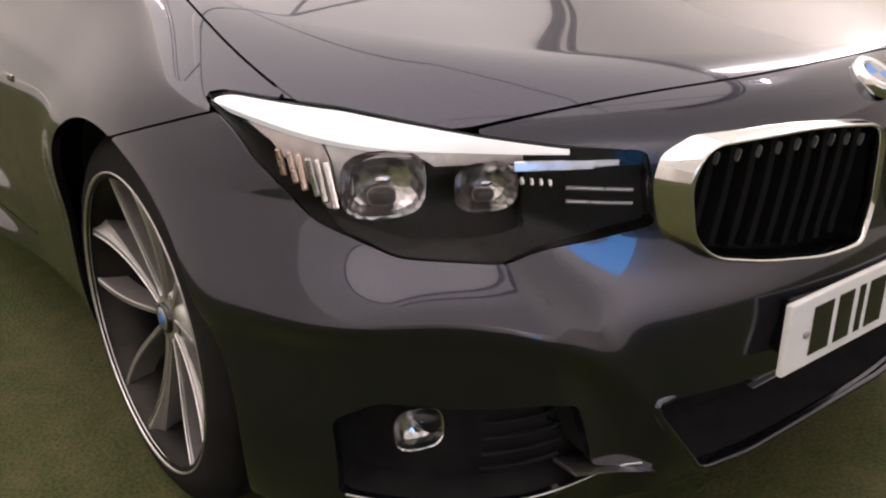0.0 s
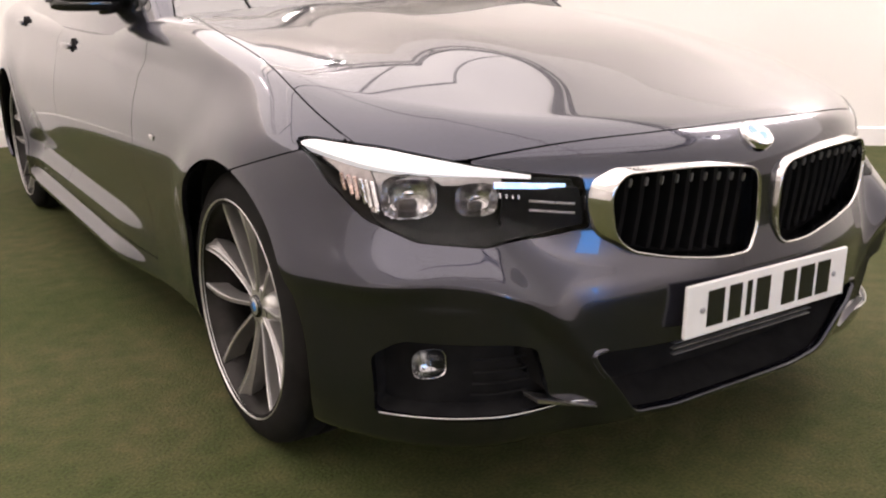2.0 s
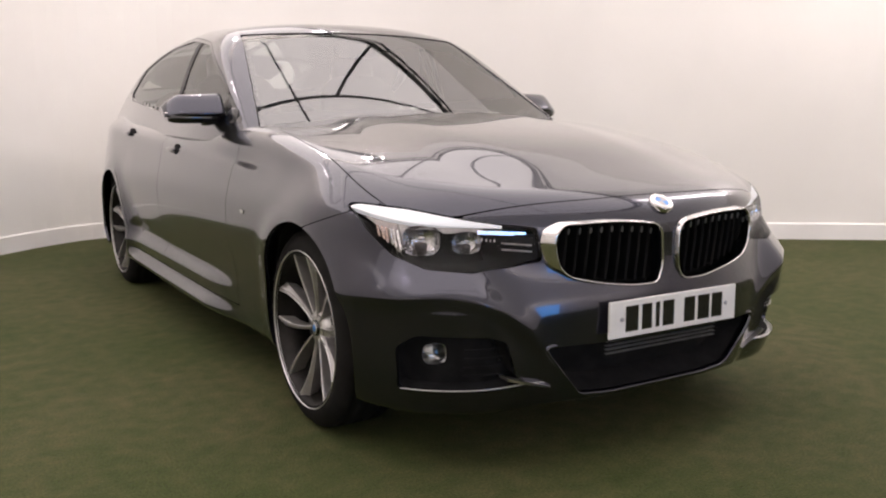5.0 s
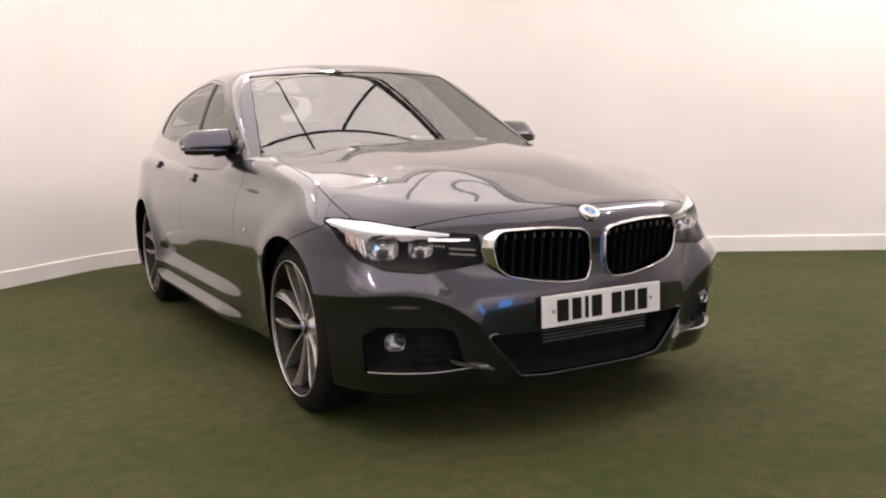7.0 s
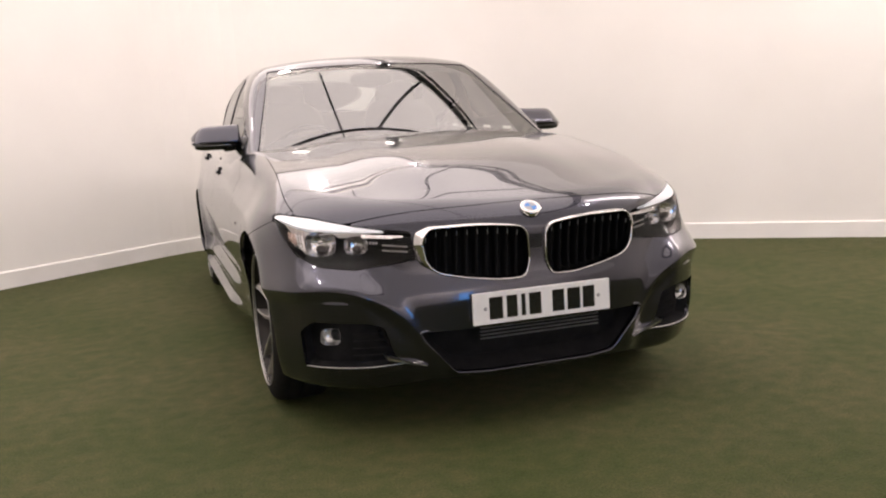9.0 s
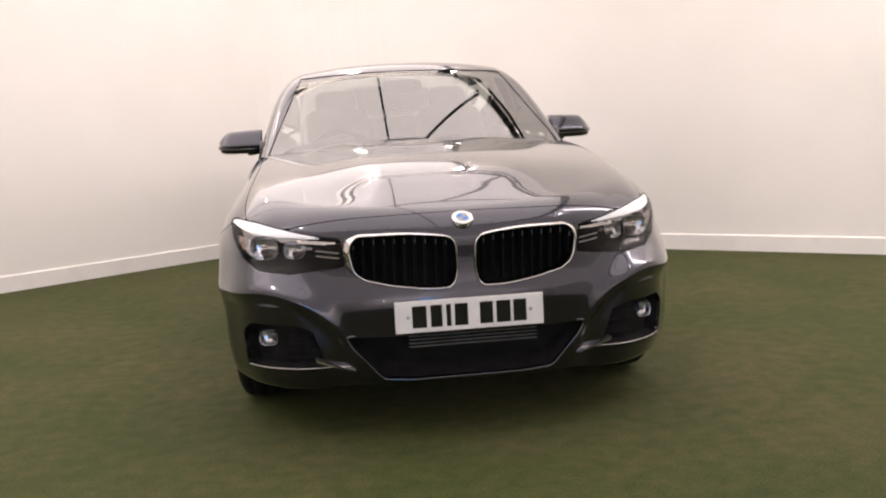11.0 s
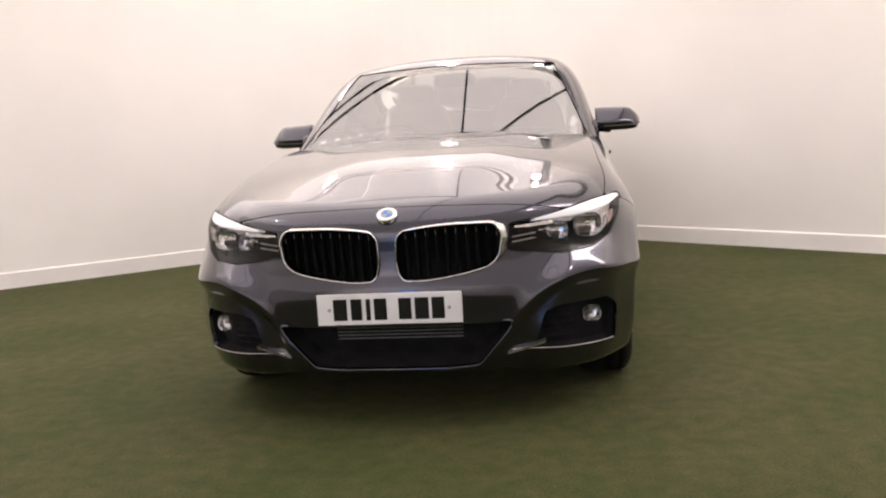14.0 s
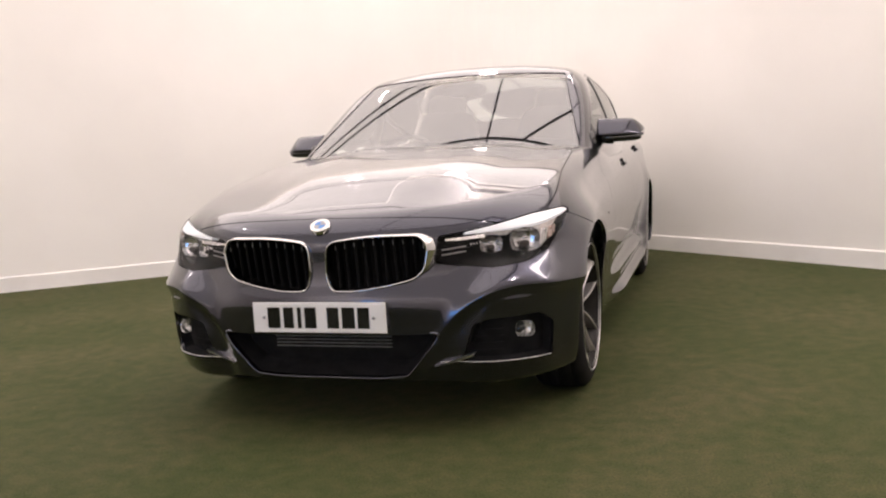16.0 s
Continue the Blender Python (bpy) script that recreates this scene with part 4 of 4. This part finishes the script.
for mirror in (False, True):
    sx = -1 if mirror else 1
    side_u, side_v = np.linspace(20, 84, 161), np.linspace(6, 38, 80)
    lamp = panel("headlamp", BODY, rays_nose, side_u, side_v, lambda x, y, z: in_lamp(x, y, z) - 0.002, PIT, car, lift=-0.075, flange=-0.070, mirror=mirror, label="clear headlamp with chrome reflectors and white brow")
    panel("lamp_flange", BODY, rays_nose, np.linspace(30, 70, 241), np.linspace(14, 38, 161), lambda x, y, z: np.maximum(np.maximum(0.004 - outline_distance(LAMP, np.abs(x), z), outline_distance(LAMP, np.abs(x), z) - 0.020), np.maximum(np.abs(np.abs(x) - 0.71) - 0.085, 0.74 - z)), PAINT, lamp, lift=-0.004, flange=0, mirror=mirror, label="painted edge above the headlamp")
    panel("lens", BODY, rays_nose, side_u, side_v, in_lamp, LENS, lamp, lift=0.001, flange=0, mirror=mirror)
    panel("brow", BODY, rays_nose, side_u, np.linspace(6, 38, 120), in_brow, FROST, lamp, lift=-0.003, flange=0.03, mirror=mirror, label="white brow strip with an added faint glow")
    panel("lamp_bezel", BODY, rays_nose, side_u, np.linspace(6, 38, 100), in_bezel, BEZEL, lamp, lift=-0.030, flange=0.02, mirror=mirror, label="dark chrome inner bezel")
    panel("lamp_floor", BODY, rays_nose, side_u, side_v, lambda x, y, z: np.maximum(in_lamp(x, y, z) + 0.004, np.where(np.abs(x) > 0.565, z - lamp_floor_line(np.abs(x)), z - 0.708)), PIT, lamp, lift=-0.018, flange=0.03, mirror=mirror, label="black lower trim")
    panel("amber_reflector", BODY, rays_nose, side_u, side_v, lambda x, y, z: np.maximum(np.maximum(in_lamp(x, y, z) + 0.010, lamp_floor_line(np.abs(x)) + 0.006 - z), 0.771 - np.abs(x)), BACKING, lamp, lift=-0.034, flange=0.02, mirror=mirror, label="pinkish amber side reflector")
    for x, z, a, b in BOWLS:
        y = float(face_y(x, z)) + 0.030
        facing = forward((sx * x, y, z), (sx * 0.40, -1, 0.06))
        bowl = part("reflector_bowl", faceted_bowl(a * 1.12, b, facing, 18, ((0.004, 1.06), (0.0, 0.99), (-0.007, 0.90), (-0.014, 0.74), (-0.019, 0.5), (-0.022, 0.2))), REFLECTOR, lamp, "faceted chrome reflector bowl")
        part("bulb_shield", blob(0.010, a * 0.40, b * 0.30, facing @ pose(-0.010, 0, -b * 0.42), 0.7, 20), SHIELD, bowl, "dark bulb shield", True)
        part("bulb_cap", blob(0.006, a * 0.24, b * 0.14, facing @ pose(0.001, 0, b * 0.16), 0.7, 16), REFLECTOR, bowl, "small bright bulb cap", True)
    # slim upright facets beside the outer bowl
    for k in range(6):
        x, z = 0.757 + 0.0078 * k, 0.690 + 0.005 * k
        y = float(face_y(x, z)) + 0.024 + 0.002 * (k % 2)
        part("reflector_facet", box(0.0085, 0.008, 0.062 - 0.005 * k, pose(sx * x, y, z, -14 + 5 * (k % 3), sx * 12, sx * (34 + 9 * (k % 2))), 0.003, 2), AMBER if k > 2 else REFLECTOR, lamp, "pinkish reflector facet" if k > 2 else "chrome reflector facet")
    # small blocks beside the inner bowl
    for k in range(4):
        x = 0.530 + 0.010 * k
        part("led_block", box(0.006, 0.008, 0.011, pose(sx * x, float(face_y(x, 0.700)) + 0.018, 0.689 + 0.001 * k, -20, 0, sx * 20), 0.002, 1), REFLECTOR, lamp)
    # flat chrome vane under the brow
    ends = [Vector((sx * x, float(face_y(x, 0.712)) + 0.012, z)) for x, z in ((0.450, 0.716), (0.575, 0.708))]
    vane = (ends[0] + ends[1]) / 2
    turn = Vector((sx * 0.33, -0.935, 0.132)).to_track_quat("Y", "Z").to_matrix().to_4x4()
    part("lamp_vane", box((ends[1] - ends[0]).length, 0.003, 0.013, Matrix.Translation(vane) @ turn @ pose(0, 0, 0, 0, sx * 3.5), 0.001, 1), REFLECTOR, lamp, "flat chrome vane")
    for z in (0.664, 0.682):
        part("lamp_strip", tube([(sx * x, float(face_y(x, z)) + 0.014, z - 0.10 * (0.5 - x)) for x in np.linspace(0.436, 0.515, 6)], 0.0028, 8), BEZEL, lamp, "thin dark chrome strip", True)

# ---------------------------------------------------------------- the car: sides
for sx in (1, -1):
    # door mirrors
    bm = bmesh.new()
    rings = []
    for s in np.linspace(0, 1, 14):
        x = 0.785 + 0.233 * s
        h = (0.049 - 0.004 * s) * (1 - 0.55 * max(s - 0.72, 0) ** 1.6 / 0.28 ** 1.6)
        d = 0.060 * (1 - 0.50 * max(s - 0.6, 0) ** 2 / 0.16)
        ring = []
        for k in range(28):
            a = 2 * math.pi * k / 28
            u, v = math.copysign(abs(math.cos(a))**0.6, math.cos(a)), math.copysign(abs(math.sin(a))**0.7, math.sin(a))
            ring.append(bm.verts.new((sx * x, 1.07 + 0.05 * s**2 + d * u * (0.80 - 0.20 * v) + 0.026 * v, 1.030 + h * (1 + v))))
        rings.append(ring)
    for p, q in zip(rings, rings[1:]):
        for k in range(28):
            bm.faces.new((p[k], p[(k + 1) % 28], q[(k + 1) % 28], q[k]))
    bm.faces.new(rings[0])
    bm.faces.new(rings[-1])
    bmesh.ops.recalc_face_normals(bm, faces=bm.faces[:])
    mir = part("door_mirror", bm, PAINT, car, "grey door mirror with bright indicator strip", True)
    part("mirror_base", blob(0.112, 0.056, 0.024, pose(sx * 0.897, 1.085, 1.026, 0, 0, sx * 8), 0.6, 28), GLOSS, mir, "", True)
    part("indicator", tube([(sx * (0.85 + 0.165 * s), 1.016 + 0.075 * s**2.5, 1.042 + 0.004 * s) for s in np.linspace(0.0, 1, 12)], 0.0050, 8), CHROME, mir, "bright indicator strip", True)
    part("mirror_arm", blob(0.055, 0.040, 0.016, Matrix.Translation((sx * 0.815, 1.085, 1.012)) @ pose(0, 0, 0, 0, sx * 10, 0), 0.6, 20), GLOSS, mir, "", True)
    part("mirror_glass", blob(0.088, 0.006, 0.040, Matrix.Translation((sx * 0.895, 1.142, 1.078)) @ pose(0, 0, 0, 0, 0, sx * 12), 0.5, 24), REFLECTOR, mir, "", True)
    part("mirror_corner", blob(0.02, 0.09, 0.045, pose(sx * 0.775, 0.96, 1.005, -24), 0.6, 16), GLOSS, car, "", True)
    # door handles
    for y, z in ((1.55, 0.868), (2.56, 0.918)):
        xs = float(cast(BODY, np.array([0, y, z]), np.array([1.0, 0, 0]), 1.5)[0])
        hand = part("door_handle", blob(0.012, 0.080, 0.012, pose(sx * (xs + 0.008), y + 0.045, z + 0.002), 0.7, 24), PAINT, car, "", True)
        # Flat near black disc stands for the shade in the handle's hollow.
        part("handle_cup", lathe([(-0.020, 0.033), (0.001, 0.033), (0.002, 0.030), (0.002, 0.001)], 32, forward((sx * xs, y - 0.02, z - 0.002), (sx, 0, 0.06))), VOID, hand, "dark disc for the shaded cup behind the handle", True)
    # small wing badge
    y, z = 0.50, 0.685
    xs = float(cast(BODY, np.array([0, y, z]), np.array([1.0, 0, 0]), 1.5)[0])
    part("wing_badge", box(0.004, 0.036, 0.015, pose(sx * (xs + 0.0015), y, z), 0.0015, 1), CHROME, car, "small bright badge")


# ---------------------------------------------------------------- the car: wheels
def spoke_frame(turn, s):
    """Centre, sideways direction and half widths (towards the pair's slot, away from it) of a spoke at s from hub to rim."""
    ang = turn * (0.37 + 0.05 * s - 0.20 * s**2)
    c, n = Vector((0, math.cos(ang), math.sin(ang))), Vector((0, -math.sin(ang), math.cos(ang))) * turn
    return Vector((0.058 + 0.038 * s**1.4, 0, 0)) + c * (0.034 + 0.224 * s), n, 0.0055 + 0.003 * s, 0.0055 + 0.003 * s + 0.021 * s**3.4


def spoke(turn):
    """One spoke in the wheel's plane (y, z), its face towards +x: slim at the hub, flaring away from its twin at the rim."""
    bm = bmesh.new()
    rings = []
    for s in np.linspace(0, 1, 14):
        at, n, wi, wo = spoke_frame(turn, s)
        dish = 0.004 + 0.016 * s**2.5
        rings.append([bm.verts.new(at - Vector((d, 0, 0)) + n * w) for d, w in ((0.050, -0.7 * wi), (0.005, -wi), (0.0, -0.8 * wi), (0.0, 0.4 * wi), (dish * 0.6, 0.6 * wo), (dish, wo), (0.050, 0.7 * wo))])
    for a, b in zip(rings, rings[1:]):
        for j in range(6):
            bm.faces.new((a[j], b[j], b[j + 1], a[j + 1]))
    bmesh.ops.recalc_face_normals(bm, faces=bm.faces[:])
    return bm


def spoke_rim(turn, s):
    """A point on the bright edge beside the pair's slot."""
    at, n, wi, wo = spoke_frame(turn, s)
    return at - n * wi * 0.9 + Vector((0.0005, 0, 0))


ALLOY = mottled(material("polished_alloy", (0.6, 0.59, 0.59), 0.3, 0.55), (0.25, 0.24, 0.235), (0.36, 0.345, 0.34), 12, rough=(0.24, 0.42))
# Barrel colour is near black to hold the shade behind the spokes.
BARREL = mottled(material("rim_barrel_shade", (0.3, 0.3, 0.3), 0.4, 0.8), (0.014, 0.013, 0.012), (0.030, 0.027, 0.026), 16, rough=(0.4, 0.6))
TREAD = [(-0.112, 0.252), (-0.116, 0.270), (-0.116, 0.295), (-0.108, 0.318), (-0.094, 0.331), (-0.060, 0.334), (-0.058, 0.328), (-0.050, 0.328), (-0.048, 0.335), (-0.008, 0.336), (-0.006, 0.329), (0.006, 0.329), (0.008, 0.336), (0.048, 0.335), (0.050, 0.328), (0.058, 0.328), (0.060, 0.334), (0.078, 0.330), (0.093, 0.317), (0.103, 0.298), (0.108, 0.283), (0.108, 0.274), (0.107, 0.266), (0.104, 0.256)]
first_wheel = None
for sx in (-1, 1):
    for yc in AXLES:
        if first_wheel is None:
            wheel = new("wheel")
            wheel.parent = car
            part("tyre", lathe(TREAD, 96), RUBBER, wheel, "black road tyre", True)
            part("rim", lathe([(0.098, 0.262), (0.108, 0.264), (0.110, 0.267), (0.100, 0.270)], 96), SATIN, wheel, "polished rim edge", True)
            part("barrel", lathe([(0.100, 0.262), (0.088, 0.252), (0.03, 0.240), (-0.09, 0.236), (-0.10, 0.254)], 64), BARREL, wheel, "rim barrel coloured dark for the shade behind the spokes", True)
            for k in range(5):
                for turn in (-1, 1):
                    sp = part("spoke", spoke(turn), ALLOY, wheel, "polished silver spoke", False)
                    sp.rotation_euler = (radians(72 * k + 90), 0, 0)
                    part("spoke_edge", tube([spoke_rim(turn, t) for t in np.linspace(0.02, 0.98, 12)], 0.0022, 6), SATIN, sp, "bright machined spoke edge", True)
                web = part("spoke_web", box(0.03, 0.07, 0.03, pose(0.018, 0.075, 0), 0.008), DARKMETAL, wheel, "")
                web.rotation_euler = (radians(72 * k + 90), 0, 0)
                bolt = part("wheel_bolt", lathe([(0.03, 0.010), (0.056, 0.010), (0.058, 0.007), (0.052, 0.006), (0.052, 0.001)], 12, pose(0, 0.045, 0)), DARKMETAL, wheel, "", True)
                bolt.rotation_euler = (radians(72 * k + 54), 0, 0)
            part("hub", lathe([(0.0, 0.075), (0.040, 0.068), (0.056, 0.055), (0.058, 0.040), (0.060, 0.001)], 40), SATIN, wheel, "", True)
            part("hub_cap", lathe([(0.056, 0.029), (0.064, 0.028), (0.067, 0.025), (0.066, 0.001)], 32), GLOSS, wheel, "", True)
            part("hub_badge", lathe([(0.066, 0.022), (0.0675, 0.021), (0.0675, 0.001)], 24), SATIN, wheel, "small silver hub badge", True)
            part("hub_field", lathe([(0.067, 0.013), (0.0685, 0.012), (0.0685, 0.001)], 24), BLUE, wheel, "small blue hub emblem", True)
            # Disc steel is darkened as well, for the depth behind the spokes.
            part("brake_disc", lathe([(-0.03, 0.06), (-0.03, 0.165), (-0.015, 0.165), (-0.015, 0.06)], 48), mottled(material("brake_steel", (0.05, 0.05, 0.05), 0.45, 0.9), (0.03, 0.03, 0.03), (0.06, 0.058, 0.056), 18), wheel, "", True)
            part("brake_caliper", blob(0.04, 0.045, 0.09, pose(-0.02, -0.14, 0.02), 0.5, 16), DARKMETAL, wheel, "", True)
            wheel.matrix_basis = pose(sx * 0.762, yc, 0.335) @ pose(0, 0, 0, 0, 0, 180 if sx < 0 else 0) @ pose(0, 0, 0, 8)
            first_wheel = wheel
        else:
            copy_thing(first_wheel, pose(sx * 0.762, yc, 0.335) @ pose(0, 0, 0, 8 + 25 * yc, 0, 180 if sx < 0 else 0))
        bm = bmesh.new()
        rows = []
        for x in (0.50, 0.78):
            rows.append([bm.verts.new((sx * (x + (0.09 * max(math.sin(a), 0)**0.5 if x > 0.6 else 0)), yc - (0 if yc else 0.033) + 0.372 * math.cos(a), 0.341 + 0.372 * math.sin(a))) for a in np.linspace(-0.12, math.pi + 0.22, 33)])
        for j in range(32):
            bm.faces.new((rows[0][j], rows[0][j + 1], rows[1][j + 1], rows[1][j]))
        bm.faces.new([rows[0][j] for j in range(33)])
        part("arch_liner", bm, VOID, car)

# ---------------------------------------------------------------- the car: inside and underneath
part("underbody", box(1.30, 4.3, 0.10, pose(0, 1.65, 0.235), 0.03), VOID, car)
part("engine_bay", box(1.0, 0.9, 0.30, pose(0, -0.02, 0.55), 0.05), VOID, car)
part("cabin_floor", box(1.45, 3.0, 0.06, pose(0, 2.1, 0.40), 0.02), TRIM, car)
part("bulkhead", box(1.45, 0.06, 0.50, pose(0, 0.62, 0.62), 0.02), TRIM, car)
part("dashboard", blob(0.70, 0.30, 0.14, pose(0, 0.95, 0.89, 8), 0.45, 32), TRIM, car, "dark soft dashboard", True)
part("cowl", box(1.38, 0.22, 0.012, pose(0, 0.70, 0.965, 10), 0.004), BLACK, car, "black cowl panel")
for sx in (1, -1):
    seat = part("seat", blob(0.25, 0.26, 0.09, pose(sx * 0.37, 1.75, 0.62, 8), 0.5), CLOTH, car, "pale leather seat", True)
    part("seat_back", blob(0.24, 0.07, 0.33, pose(sx * 0.37, 2.06, 0.92, -18), 0.5), CLOTH, seat, "", True)
    part("head_rest", blob(0.13, 0.045, 0.085, pose(sx * 0.37, 2.20, 1.27, -12), 0.55), CLOTH, seat, "", True)
    part("wiper", tube([(sx * 0.05 + 0.30, 0.60, 0.985), (0.12 * sx + 0.05, 0.665, 0.995), (0.12 * sx - 0.32, 0.70, 0.985)], 0.007, 8), BLACK, car, "", True)
part("rear_bench", blob(0.62, 0.10, 0.32, pose(0, 2.95, 0.86, -16), 0.4), CLOTH, car, "pale leather rear bench", True)
wheel_at = pose(-0.37, 1.28, 0.93, 62)
part("steering_wheel", tube([wheel_at @ Vector((0.18 * math.cos(a), 0.18 * math.sin(a), 0)) for a in np.linspace(0, 2 * math.pi, 40, endpoint=False)], 0.015, 10, True), TRIM, car, "", True)
part("steering_boss", blob(0.08, 0.06, 0.03, wheel_at, 0.6, 20), TRIM, car, "", True)
part("inside_mirror", blob(0.12, 0.018, 0.035, pose(0, 1.36, 1.335, -10), 0.5, 24), TRIM, car, "", True)
